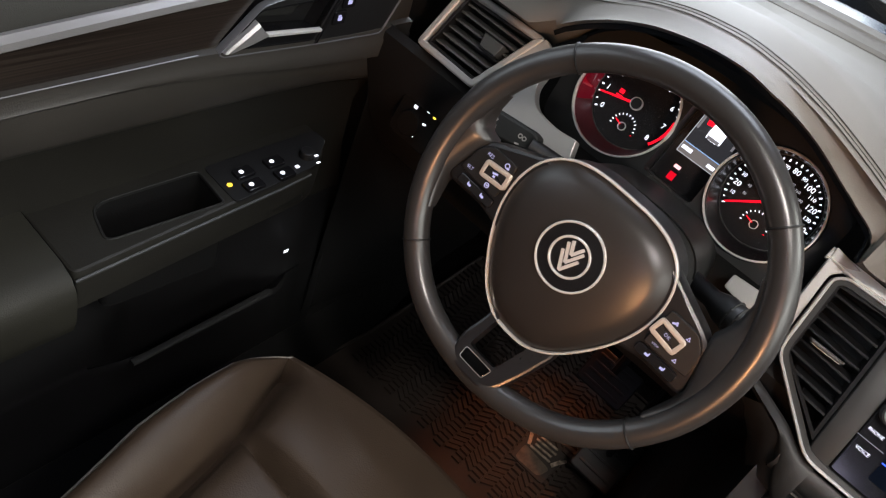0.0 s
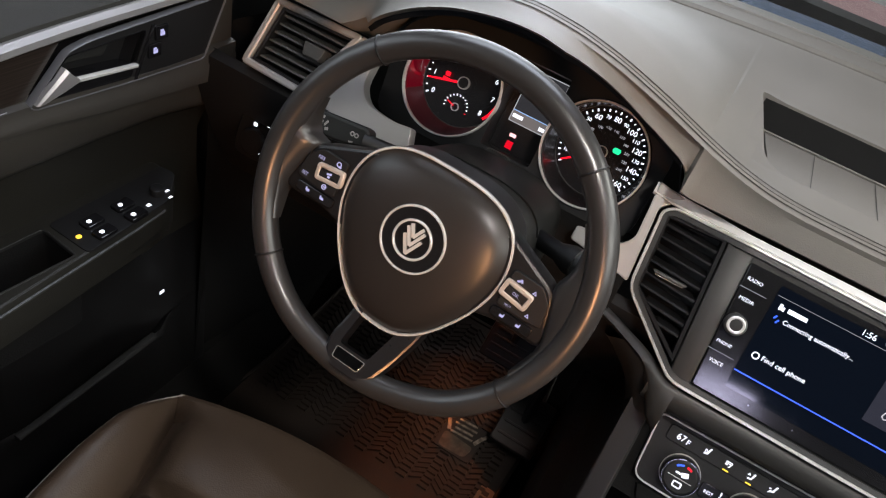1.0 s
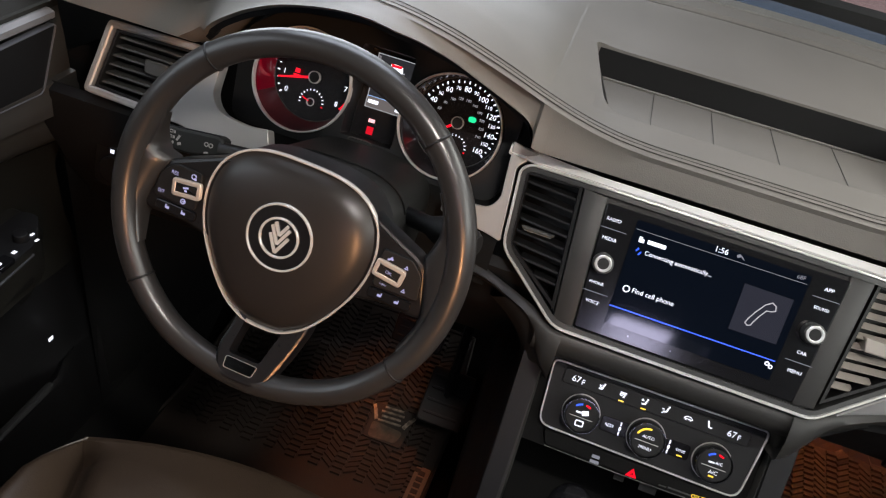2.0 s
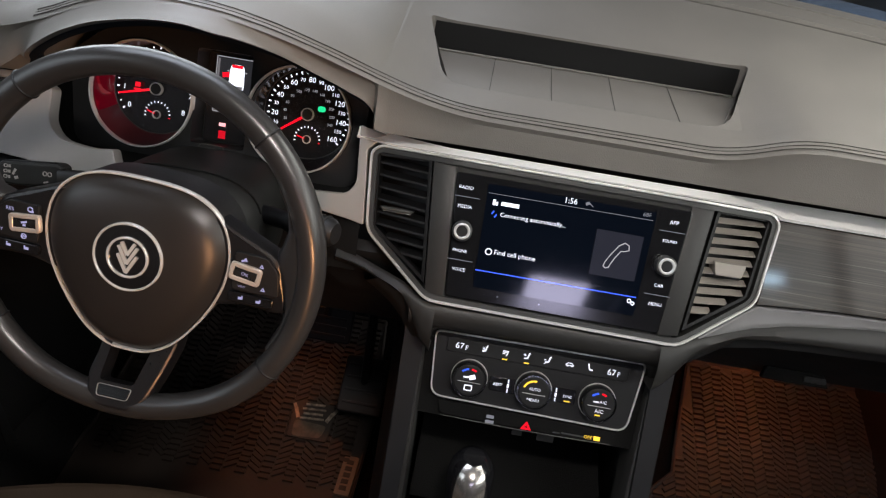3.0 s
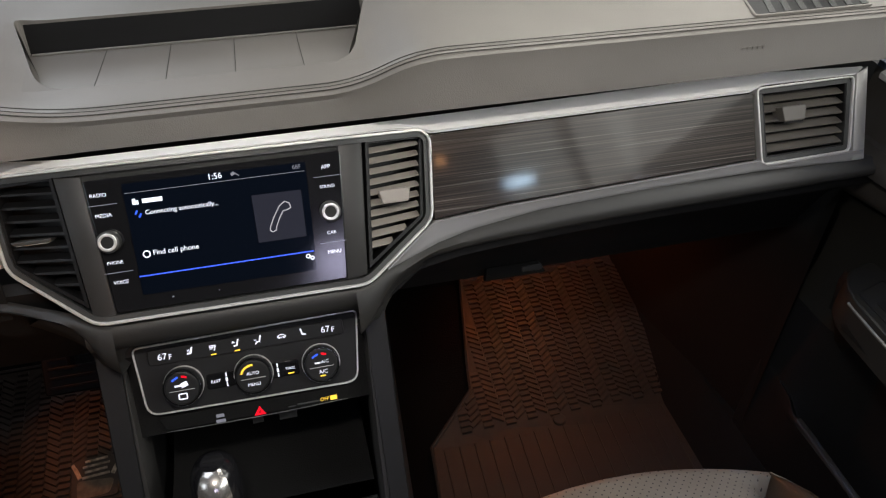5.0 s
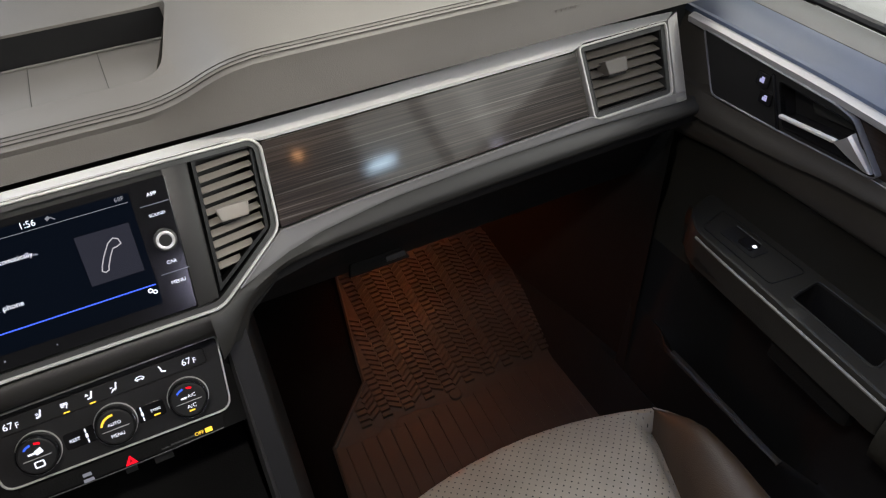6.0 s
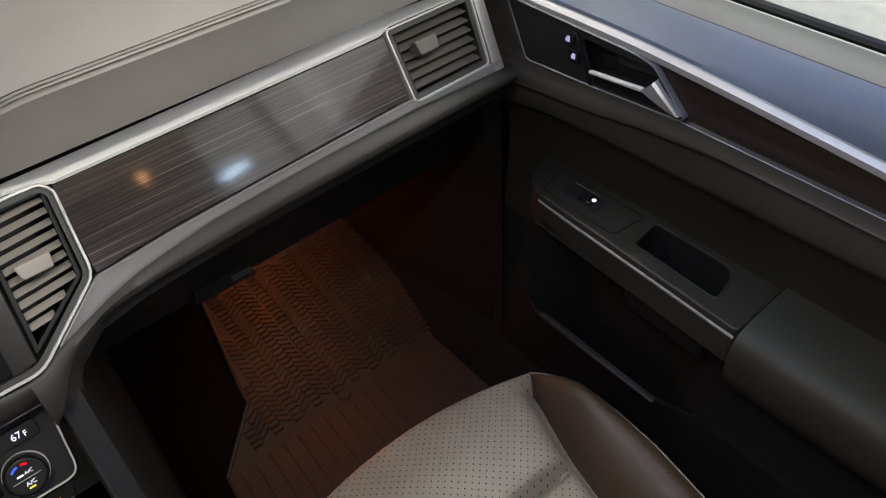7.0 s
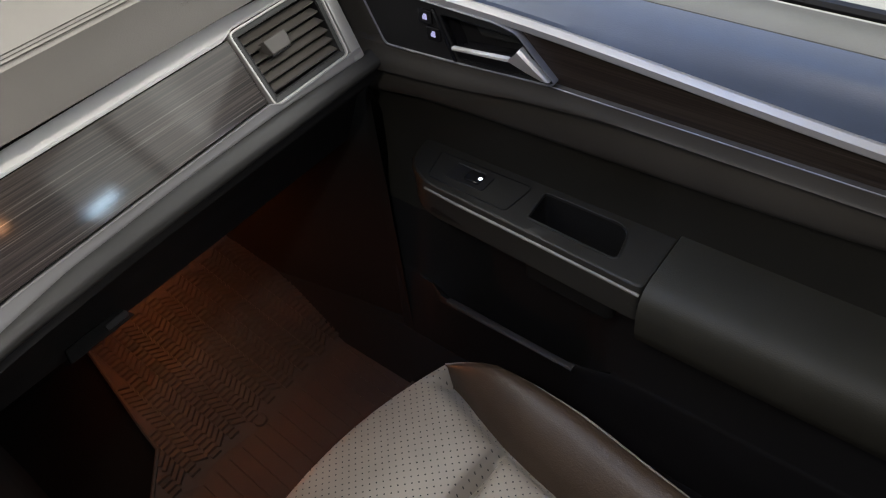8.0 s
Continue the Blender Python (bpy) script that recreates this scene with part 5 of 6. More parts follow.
for s in (-1, 1):
    sp = [(s * 0.062, 0.054), (s * 0.097, 0.0385), (s * 0.126, 0.0265), (s * 0.134, 0.020), (s * 0.1475, -0.022), (s * 0.142, -0.030), (s * 0.100, -0.029), (s * 0.072, -0.036)]
    spoke = part("spoke", prism(rounded(sp, 0.008, 3), -0.032, -0.008, HW, 0.004), SATIN, wheel, "glossy black spoke with switches")
    rows = []
    for k, (ang, u, v) in enumerate(FLARE if s > 0 else FLARE_LEFT):
        k = smooth(k / 2) * smooth((11 - k) / 2)
        c, t = math.cos(radians(ang)), math.sin(radians(ang))
        o = Vector((0.1535 * c, 0.008 + 0.1535 * t))
        i = Vector((u, v))
        m1, m2 = o.lerp(i, 0.45), o.lerp(i, 0.82)
        rows.append([HW @ Vector((s * p[0], p[1], w)) for p, w in (((0.161 * c, 0.008 + 0.161 * t), 0.004), (o, 0.0050), (m1, 0.005 - 0.0045 * k), (m2, 0.004 - 0.0085 * k), (i, -0.0110 * k), (i, -0.0050 - 0.0250 * k))])
    part("web", sheet(rows), RIM, spoke, "leather flare of the rim", 80)
    pad_pts = rounded([(s * 0.092, 0.024), (s * 0.122, 0.0235), (s * 0.134, 0.012), (s * 0.1375, -0.012), (s * 0.092, -0.0135)], 0.004, 3)
    part("switch_pad", prism(pad_pts, -0.010, -0.0045, HW, 0.001), FACE, spoke)
    SF = HW @ at(s * 0.1042, 0.0048, 0, -7 * s)
    bx = rect(0.0300, 0.0175, 0.004, 3)
    part("switch_frame", hoop(bx, inset(bx, 0.0046), -0.006, -0.0015, SF, 0.0008), PAPER, spoke, "pale rectangular switch frame")
    part("switch_core", prism(inset(bx, 0.0046), -0.006, -0.002, SF), FACE, spoke)
    part("rocker", prism(rect(0.043, 0.0095, 0.003, 2, s * 0.1115, -0.0200), -0.012, -0.0045, HW, 0.001), GLOSS, spoke)
    wm = HW @ at(0, 0, -0.0040)
    mk = SF @ at(0, 0, -0.0018)
    if s > 0:
        lettering("OK", 0.0065, mk, VIOLET, spoke)
        lettering("VIEW", 0.0070, wm @ at(0.1020, -0.0085), VIOLET, spoke)
        bars([(0.1010, 0.0170, 0.0045, 0.0018, 30), (0.1030, 0.0180, 0.0016, 0.0034, 30)], wm, VIOLET, spoke)
        for u, v in ((0.1180, 0.0150), (0.1220, -0.0068)):
            t3 = [(u - 0.0022, v - 0.0016), (u + 0.0022, v - 0.0016), (u, v + 0.0022)]
            part("icon", hoop(t3, inset(t3, 0.0007), 0, 0.0005, wm), VIOLET, spoke, "", 0)
    else:
        lettering("RES", 0.0070, wm @ at(-0.1195, 0.0155), VIOLET, spoke)
        lettering("SET", 0.0070, wm @ at(-0.1290, -0.0064), VIOLET, spoke)
        for u, v in ((-0.1003, 0.0184), (-0.1052, -0.0085)):
            part("icon", hoop(circle(0.0027, 12, u, v), circle(0.0018, 12, u, v), 0, 0.0005, wm), VIOLET, spoke, "", 0)
        bars([(-0.0985, 0.0165, 0.0028, 0.0018), (-0.1052, -0.0085, 0.0022, 0.0010)], wm, VIOLET, spoke)
        bars([(0.0, 0.001, 0.0055, 0.0018, 10), (0.0, -0.0018, 0.0025, 0.0020)], mk, VIOLET, spoke)
    bars([(s * 0.1020, -0.0200, 0.0034, 0.0022), (s * 0.1040, -0.0190, 0.0010, 0.0034), (s * 0.1190, -0.0200, 0.0034, 0.0022), (s * 0.1210, -0.0190, 0.0010, 0.0034)], HW @ at(0, 0, -0.0042), VIOLET, spoke)
# open lower spoke, sloping back under the pad
LS_ = HW @ Matrix.Translation((0.004, -0.153, 0.0110)) @ Matrix.Rotation(radians(-22), 4, "X") @ Matrix.Translation((0, 0.160, 0))
u_out = [(-0.030, -0.072), (-0.0300, -0.1080), (-0.0350, -0.1330), (-0.0320, -0.1500), (-0.0220, -0.1620), (0.0140, -0.1620), (0.0250, -0.1500), (0.0340, -0.1250), (0.0430, -0.090), (0.042, -0.072)]
u_in = [(-0.0190, -0.060), (-0.0190, -0.1000), (-0.0222, -0.1370), (0.0110, -0.1370), (0.0200, -0.1000), (0.0215, -0.060)]
lower = part("lower_spoke", carve(prism(rounded(u_out, 0.010, 4), -0.020, 0.0035, LS_, 0.003), prism(rounded(u_in, 0.004, 3), -0.05, 0.03, LS_)), SATIN, wheel, "open glossy black lower spoke")
inlay = rounded([(-0.0225, -0.1400), (0.0115, -0.1400), (0.0090, -0.1520), (-0.0215, -0.1520)], 0.003, 3)
part("inlay", prism(inset(inlay, 0.0009), 0.003, 0.0042, LS_, 0.0004), SMOKED, lower, "smoked chrome inlay")
part("inlay_edge", hoop(inlay, inset(inlay, 0.0005), 0.003, 0.0045, LS_), SILVER, lower)

column = thing("steering_column", "black plastic shroud of the steering column", "steering column")
rows = []
for t, hw, hh in ((0.0, 0.058, 0.044), (0.006, 0.070, 0.052), (0.02, 0.080, 0.057), (0.05, 0.087, 0.061), (0.09, 0.090, 0.063), (0.2, 0.090, 0.064)):
    c = WHEEL @ Vector((0, -0.006, -0.050 - t))
    rows.append([c + (WHEEL.to_3x3() @ Vector((hw * math.copysign(abs(math.cos(a)) ** 0.7, math.cos(a)), hh * math.copysign(abs(math.sin(a)) ** 0.7, math.sin(a)), 0))) for a in [2 * math.pi * i / 40 for i in range(40)]])
part("shroud", sheet(rows, closed=True, caps=True), PLASTIC, column, "black column shroud", 50)
part("shroud_seam", tube([p + Vector((0, 0, 0.0006)) for p in rows[3][2:19]], 0.0012, seg=5), FELT, column)
rows = []
for i in range(29):
    x = -0.585 + 0.365 * i / 28
    sag = smooth((x + 0.585) / 0.07) * smooth((-0.22 - x) / 0.07)
    rows.append([(x, 0.082, 0.722), (x, 0.074, 0.711), (x, 0.055, 0.714 - 0.012 * sag), (x, 0.03, 0.714 - 0.026 * sag), (x, 0.012, 0.706 - 0.036 * sag), (x, 0.0, 0.66)])
part("gap_cover", sheet(rows), FELT, column, "black flexible cover above the column", 60)

stalk_l = thing("indicator_stalk", "black indicator stalk with white printed marks", "stalk")
p0, p1 = Vector((-0.455, -0.020, 0.744)), Vector((-0.520, -0.043, 0.750))
part("arm", tube([p0, p0.lerp(p1, 0.5), p1], [0.010, 0.009, 0.010], seg=14), BLACK, stalk_l)
SL = space((-0.550, -0.044, 0.751), (0, 0.5, 1))
part("paddle", prism(rounded([(-0.037, -0.003), (-0.027, -0.0150), (0.002, -0.0135), (0.036, -0.006), (0.036, 0.012), (0.029, 0.0145), (-0.030, 0.0085)], 0.004, 3), -0.014, 0.002, SL, 0.003), PLASTIC, stalk_l, "flat black paddle end")
part("seam", tube([SL @ Vector((-0.028, 0.0088, -0.001)), SL @ Vector((0.029, 0.0148, -0.001))], 0.0010, seg=6), BLACK, stalk_l)
ps = SL @ at(0, 0, 0.0021)
for v in (0.0045, -0.0010, -0.0065):
    part("print", hoop(rect(0.0044, 0.0034, 0.0012, 2, -0.0235, v), rect(0.0026, 0.0018, 0.0006, 2, -0.0235, v), 0, 0.0003, ps), PRINT, stalk_l, "", 0)
    bars([(-0.0195, v, 0.0022, 0.0030)], ps, PRINT, stalk_l, "print", w=0.0003)
bars([(-0.0145, -0.0005, 0.0024, 0.0065, -25), (-0.0120, -0.0060, 0.0040, 0.0030, 20)], ps, PRINT, stalk_l, "print", w=0.0003)
for u in (0.0175, 0.0225):
    part("print", hoop(circle(0.0026, 12, u, 0.0025), circle(0.0015, 12, u, 0.0025), 0, 0.0003, ps), PRINT, stalk_l, "", 0)
bars([(0.0190, -0.0060, 0.0050, 0.0018, 15)], ps, PRINT, stalk_l, "print", w=0.0003)
stalk_r = thing("wiper_stalk", "black wiper stalk beside the wheel", "stalk")
q0, q1 = Vector((-0.345, -0.010, 0.728)), Vector((-0.232, -0.045, 0.742))
part("arm", tube([q0, q0.lerp(q1, 0.5), q0.lerp(q1, 0.62), q0.lerp(q1, 0.95), q1], [0.010, 0.010, 0.0155, 0.0150, 0.011], seg=14), BLACK, stalk_r, "black stalk with a ribbed end")
for k in range(4):
    c = q0.lerp(q1, 0.70 + 0.07 * k)
    e1 = Vector((0, 0.42, 0.9)).normalized()
    e2 = (q1 - q0).normalized().cross(e1).normalized()
    part("rib", tube([c + e1 * math.cos(a) * 0.0158 + e2 * math.sin(a) * 0.0158 for a in [2 * math.pi * i / 16 for i in range(16)]], 0.0011, True, 5), PLASTIC, stalk_r)

# ---------------------------------------------------------------- centre console
console = thing("centre_console", "charcoal centre console with padded side rails", "centre console")
K = CLIMATE
part("stack_face", prism([(-0.130, -0.060), (0.130, -0.060), (0.134, 0.058), (-0.134, 0.058)], -0.05, -0.006, K), FELT, console, "black face of the console stack")
for s in (-1, 1):
    rows = []
    prof = [(-0.05, 0), (-0.006, 0), (0.0, 0.003), (0.0, -0.006), (-0.006, 0), (-0.03, 0.004), (-0.09, 0.006)]
    horn = [(0.112, -0.086, 0.004), (0.116, -0.080, 0.0205), (0.122, -0.076, 0.0240), (0.160, -0.058, 0.0215), (0.190, -0.0450, 0.0150), (0.205, -0.0520, 0.000), (0.215, -0.0560, -0.04)]

    def rail_row(v, ui, uo, w):
        us = (ui, ui, ui + 0.003, uo - 0.006, uo, uo + 0.004, uo + 0.006)
        return [K @ Vector((s * a_, v, w + q[0])) for a_, q in zip(us, prof)]
    top_row = rail_row(0.022, 0.1280, 0.152, 0.004)
    horn_row = [FASCIA @ Vector((s * a_, b_, c_)) for a_, b_, c_ in horn]
    for k in range(9, 0, -1):
        t = k / 9
        rows.append([Vector((p.lerp(q, t * t).x, p.lerp(q, t).y, p.lerp(q, t).z)) for p, q in zip(top_row, horn_row)])
    rows.append(top_row)
    rows += [rail_row(*q, 0.004) for q in ((0.0, 0.1265, 0.150), (-0.06, 0.1245, 0.146), (-0.12, 0.123, 0.144), (-0.18, 0.122, 0.143), (-0.26, 0.121, 0.144))]
    part("side_rail", sheet(rows), CHARCOAL, console, "charcoal padded rail", 60)
    bm = bmesh.new()
    side = [(0.45, -0.02), (0.45, 0.50), (0.06, 0.60), (-0.02, 0.62), (-0.09, 0.52), (-0.17, 0.40), (-0.60, 0.38), (-0.60, -0.02)]
    a = [bm.verts.new((s * (0.150 + 0.05 * smooth((y + 0.1) / 0.5)), y, z)) for y, z in side]
    b = [bm.verts.new((s * 0.130, y, z)) for y, z in side]
    bm.faces.new(a), bm.faces.new(b[::-1])
    for i in range(len(a)):
        j = (i + 1) % len(a)
        bm.faces.new((a[i], a[j], b[j], b[i]))
    part("side_panel", bm, BLACK, console, "black side of the console", 0)
# open bin below the switches, and the plate with the selector
rows = [[(x, 0.06, 0.50), (x, 0.09, 0.42), (x, -0.02, 0.405), (x, -0.10, 0.405)] for x in (-0.118, -0.06, 0, 0.06, 0.118)]
part("bin", sheet(rows), FELT, console, "deep black storage bin")
rows = [[(x, -0.118, 0.385), (x, -0.121, 0.404), (x, -0.127, 0.408), (x, -0.30, 0.400), (x, -0.62, 0.400)] for x in (-0.118, -0.06, 0, 0.06, 0.118)]
part("top_plate", sheet(rows), PLASTIC, console, "charcoal plate round the gear selector")
gear = thing("gear_selector", "black gear selector with a chrome topped grip", "gear selector")
prof = [(0.015, 0.0), (0.017, 0.03), (0.021, 0.055), (0.0255, 0.080), (0.027, 0.104), (0.0255, 0.122), (0.020, 0.132), (0.0125, 0.1362)]
G0 = Matrix.Translation((-0.052, -0.150, 0.391)) @ Matrix.Rotation(radians(-14), 4, "X")
rows = [[G0 @ Vector((r * 1.0 * math.cos(a), r * 1.25 * math.sin(a), z)) for a in [2 * math.pi * i / 28 for i in range(28)]] for r, z in prof]
part("grip", sheet(rows, closed=True, caps=True), GLOSS, gear, "black rounded grip")
rows = [[G0 @ Vector((r * 1.03 * math.cos(a), r * 1.29 * math.sin(a), z)) for a in [radians(-128 + 76 * i / 12) for i in range(13)]] for r, z in prof[2:]]
part("chrome_front", sheet(rows), GRIP, gear, "polished chrome front of the grip")
part("boot", tube([(-0.052, -0.150, 0.400), (-0.052, -0.150, 0.412)], [0.034, 0.026], seg=24), RIM, gear)

# ---------------------------------------------------------------- doors


def strip_top(y):
    return 0.794 - 0.030 * smooth((-0.1 - y) / 0.6)


GROOVE = [(-0.80, 0.665), (-0.66, 0.650), (-0.54, 0.637), (-0.41, 0.632), (-0.24, 0.627), (-0.13, 0.624), (-0.03, 0.618), (0.063, 0.602)]
FOLD = [(-0.80, 0.703), (-0.42, 0.701), (-0.296, 0.699), (-0.20, 0.690), (-0.122, 0.677), (0.078, 0.656)]


def door(s):
    side = "driver" if s < 0 else "passenger"
    d = thing("door_panel", "dark door lining with silver strip, wood inlay and armrest", "door lining", "front door linings")
    ys = [0.075, 0.05, 0.02, -0.01, -0.04, -0.07, -0.10, -0.14, -0.18, -0.20, -0.215, -0.22, -0.230, -0.235, -0.245, -0.26, -0.30, -0.34, -0.40, -0.48, -0.56, -0.66, -0.80]
    rows = []
    for y in ys:
        k = smooth((0.0 - y) / 0.07) * (1 - smooth((-0.27 - y) / 0.05))
        gz = curve_at(GROOVE, y)
        f = curve_at(FOLD, y)
        dz = -0.017 * smooth((y + 0.27) / 0.27)
        rc = 0.024 * smooth((y + 0.245 - (0.03 if s < 0 else 0)) / 0.012) * (1 - smooth((y - 0.0) / 0.01))
        e = smooth((-0.285 - y) / 0.035) + smooth((y + 0.035) / 0.035)
        prof = [(0.805, -0.01), (0.800, 0.10), (0.792 + 0.014 * e, 0.225), (0.786 + 0.0225 * e, 0.246), (0.792 + 0.0170 * e, 0.252), (0.800 + 0.055 * k + 0.0105 * e, 0.250 - 0.11 * k + 0.005 * e), (0.815 + 0.050 * k - 0.003 * e, 0.26), (0.822 + 0.040 * k, 0.40), (0.838, 0.47), (0.842, 0.55), (0.828, gz - 0.012), (0.8245, gz - 0.003), (0.831, gz), (0.8200, gz + 0.003), (0.809, gz + 0.010), (0.803, gz + 0.020), (0.8005, f - 0.014), (0.8020, f - 0.004), (0.7975, f + 0.001), (0.7895, f + 0.0045), (0.7850, f + 0.0070), (0.7838, max(0.7095 + dz, f + 0.0078)), (0.7860, 0.7130 + dz), (0.7860, 0.7270 + dz), (0.794 + rc, 0.7285 + dz), (0.797 + rc, 0.764), (0.800, strip_top(y) - 0.004)]
        rows.append([(s * x, y, z) for x, z in prof])
    part("lining", sheet([r[7:13] for r in rows]), PAD_DARK, d, "dark soft door lining", 50)
    part("upper_lining", sheet([r[12:] for r in rows]), DOOR_BAND, d, "olive brown padded band above the seam", 50)
    part("lower_lining", sheet([r[:8] for r in rows]), BLACK, d, "black hard lower door lining with a pocket", 50)
    rows = [[(s * x, y, z) for x, z in ((0.7985, strip_top(y) - 0.003), (0.8005, strip_top(y) + 0.004), (0.805, 0.45 * strip_top(y) + 0.4415), (0.812, 0.805), (0.822, 0.8128), (0.831, 0.8173), (0.836, 0.8190))] for y in ys]
    # passenger side takes the sky-tinted and lightened skins, driver side the plain dark one
    part("upper_pad", sheet(rows), PAD_DARK if s < 0 else DOOR_TOP_SKY, d, "soft padded slope of the door top", 30)
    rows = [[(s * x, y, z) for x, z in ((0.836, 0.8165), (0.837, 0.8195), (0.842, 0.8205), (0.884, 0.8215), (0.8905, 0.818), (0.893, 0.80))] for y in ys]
    part("window_ledge", sheet(rows), PAD_DARK if s < 0 else LEDGE_LIT, d, "flat ledge below the window", 30)
    part("window_seal", tube([(s * 0.8985, y, 0.822) for y in ys], 0.006, seg=8), BLACK, d, "black window seal")
    # wood inlay, silver strip
    rows = [[(s * x, y, z) for x, z in ((0.7935, 0.7290), (0.7945, strip_top(y) - 0.0095))] for y in [-0.26 - 0.06 * i for i in range(10)]]
    e0 = 0.03 if s < 0 else 0.0
    rows.insert(0, [(s * 0.7935, -0.250 + e0, 0.7290), (s * 0.7945, -0.202 + e0, strip_top(-0.2) - 0.0095)])
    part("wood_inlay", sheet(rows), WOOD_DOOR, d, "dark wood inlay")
    rows = []
    for y in [0.055 - 0.045 * i for i in range(20)]:
        h = strip_top(y)
        b = h - 0.0110
        rows.append([(s * x, y, z) for x, z in ((0.798, b), (0.7895, b + 0.0005), (0.7880, b + 0.002), (0.7875, b + 0.009), (0.7905, h - 0.001), (0.7945, h + 0.001), (0.800, h))])
    part("silver_strip", sheet(rows), DOOR_SILVER, d, "satin silver strip above the wood", 25)
    part("ledge_line", tube([(s * 0.7862, y, 0.7285) for y in [-0.245 - 0.05 * i for i in range(11)]], 0.0005, seg=6), DOOR_SILVER, d)
    # handle plate: across = -y, up = z
    H = Matrix.Translation((s * 0.7875, 0, 0)) @ Matrix(((0, 0, -s), (-1, 0, 0), (0, 1, 0))).to_4x4()
    if s < 0:
        H = H @ at(-0.030, -0.009)
    plate = rounded([(-0.024, 0.788), (0.012, 0.7120), (0.120, 0.7180), (0.246, 0.7280), (0.2525, 0.7335), (0.205, 0.7790), (0.180, 0.7840)], [0.006, 0.008, 0.02, 0.004, 0.003, 0.006, 0.01], 3)
    fr_ = part("handle_frame", hoop(plate, inset(plate, 0.0015), -0.006, 0.0026, H, 0.0005), HANDLE_RIM, d, "dark silver frame of the inner handle")
    well = rounded([(0.1035, 0.7745), (0.1260, 0.7255), (0.2420, 0.7345), (0.2050, 0.7735)], 0.005, 3)
    part("handle_plate", carve(prism(inset(plate, 0.0017), -0.006, 0.0005, H), prism(well, -0.05, 0.05, H)), FACE, fr_, "satin black handle plate")
    part("well_wall", hoop(inset(well, -0.001), well, -0.024, 0.0012, H), GLOSS, fr_)
    part("well_floor", prism(well, -0.024, -0.022, H), BLACK, fr_, "dark finger well behind the lever")
    back = [(0.1350, 0.7740), (0.2010, 0.7700), (0.2050, 0.7570), (0.1480, 0.7505)]
    part("well_back", prism(rounded(back, 0.004, 2), -0.022, -0.014, H, 0.002), PLASTIC, fr_)
    part("lower_gloss", prism(rounded([(0.1230, 0.7370), (0.1262, 0.7262), (0.2380, 0.7345), (0.2300, 0.7370), (0.1940, 0.7455)], 0.002, 2), -0.020, 0.002, H, 0.001), GLOSS, fr_)
    lv = part("handle_lever", prism(rounded([(0.1205, 0.7375), (0.1960, 0.7452), (0.1975, 0.7498), (0.1200, 0.7415)], 0.0015, 2), 0.0025, 0.0075, H, 0.0014), TRIM, fr_, "chrome door release lever")
    ridge = [(0.2095, 0.7615, 0.0090), (0.2292, 0.7474, 0.0090), (0.2445, 0.7352, 0.0070)]
    upper = [(0.2110, 0.7645, 0.0060), (0.2310, 0.7490, 0.0060), (0.2468, 0.7350, 0.0050)]
    under = [(0.1950, 0.7462, 0.0065), (0.2160, 0.7395, 0.0060), (0.2370, 0.7332, 0.0045)]
    bm = sheet([[H @ Vector(p) for p in r] for r in ([(u, v, w - 0.012) for u, v, w in upper], upper, ridge, under, [(u, v, w - 0.012) for u, v, w in under])])
    part("lever_blade", bm, DOOR_SILVER, lv, "", 20)
    part("divider", prism([(0.0920, 0.7790), (0.0960, 0.7790), (0.1225, 0.7205), (0.1185, 0.7200)], 0, 0.003, H, 0.0008), GLOSS, fr_)
    for y_, z_ in ((0.0825, 0.7670), (0.0925, 0.7478)):
        b = part("lock_button", prism(rect(0.019, 0.0165, 0.002, 2, y_, z_), 0, 0.003, H, 0.0008), GLOSS, fr_, "black lock button with a lit mark")
        bars([(y_, z_ - 0.001, 0.0062, 0.0042), (y_ + 0.001, z_ + 0.0028, 0.0042, 0.0022)], H @ at(0, 0, 0.0031), VIOLET, b)
    # armrest: plan outline in x, y
    A = Matrix.Scale(s, 4, (1, 0, 0))
    top = rounded([(0.7475, -0.392), (0.757, -0.20), (0.763, -0.060), (0.790, -0.018), (0.842, -0.006), (0.850, -0.05), (0.850, -0.392)], [0.012, 0.05, 0.03, 0.03, 0.014, 0.012, 0.012], 5)
    hole = rounded([(0.7705, -0.350), (0.777, -0.218), (0.832, -0.212), (0.832, -0.337)] if s > 0 else [(0.7705, -0.345), (0.762, -0.200), (0.824, -0.194), (0.828, -0.330)], [0.014, 0.006, 0.010, 0.022], 4)
    arm = part("armrest", carve(prism(top, 0.475, 0.532, A, 0.004), prism(hole, 0.440, 0.60, A)), PAD_DARK, d, "charcoal armrest with a pull cup", 30)
    part("pull_cup", prism(inset(hole, -0.002), 0.425, 0.432, A), FELT, arm)
    part("cup_wall", hoop(inset(hole, -0.002), inset(hole, 0.0012), 0.43, 0.5300, A), FELT, arm)
    part("cup_edge", hoop(hole, inset(hole, 0.003), 0.529, 0.5335, A, 0.0008), PLASTIC, arm)
    # thin paler bar paints the highlight along the armrest's top edge
    part("edge_glint", tube([A @ Vector((x, y, 0.5215)) for x, y in ((0.7465, -0.390), (0.7535, -0.25), (0.759, -0.12), (0.7635, -0.065))], 0.0022, seg=6), ARM_GLINT if s > 0 else GREY, arm)
    rows = []
    for i in range(13):
        y = -0.394 - 0.31 * i / 12
        q = 1 - smooth((i - 9) / 3) * 0.35
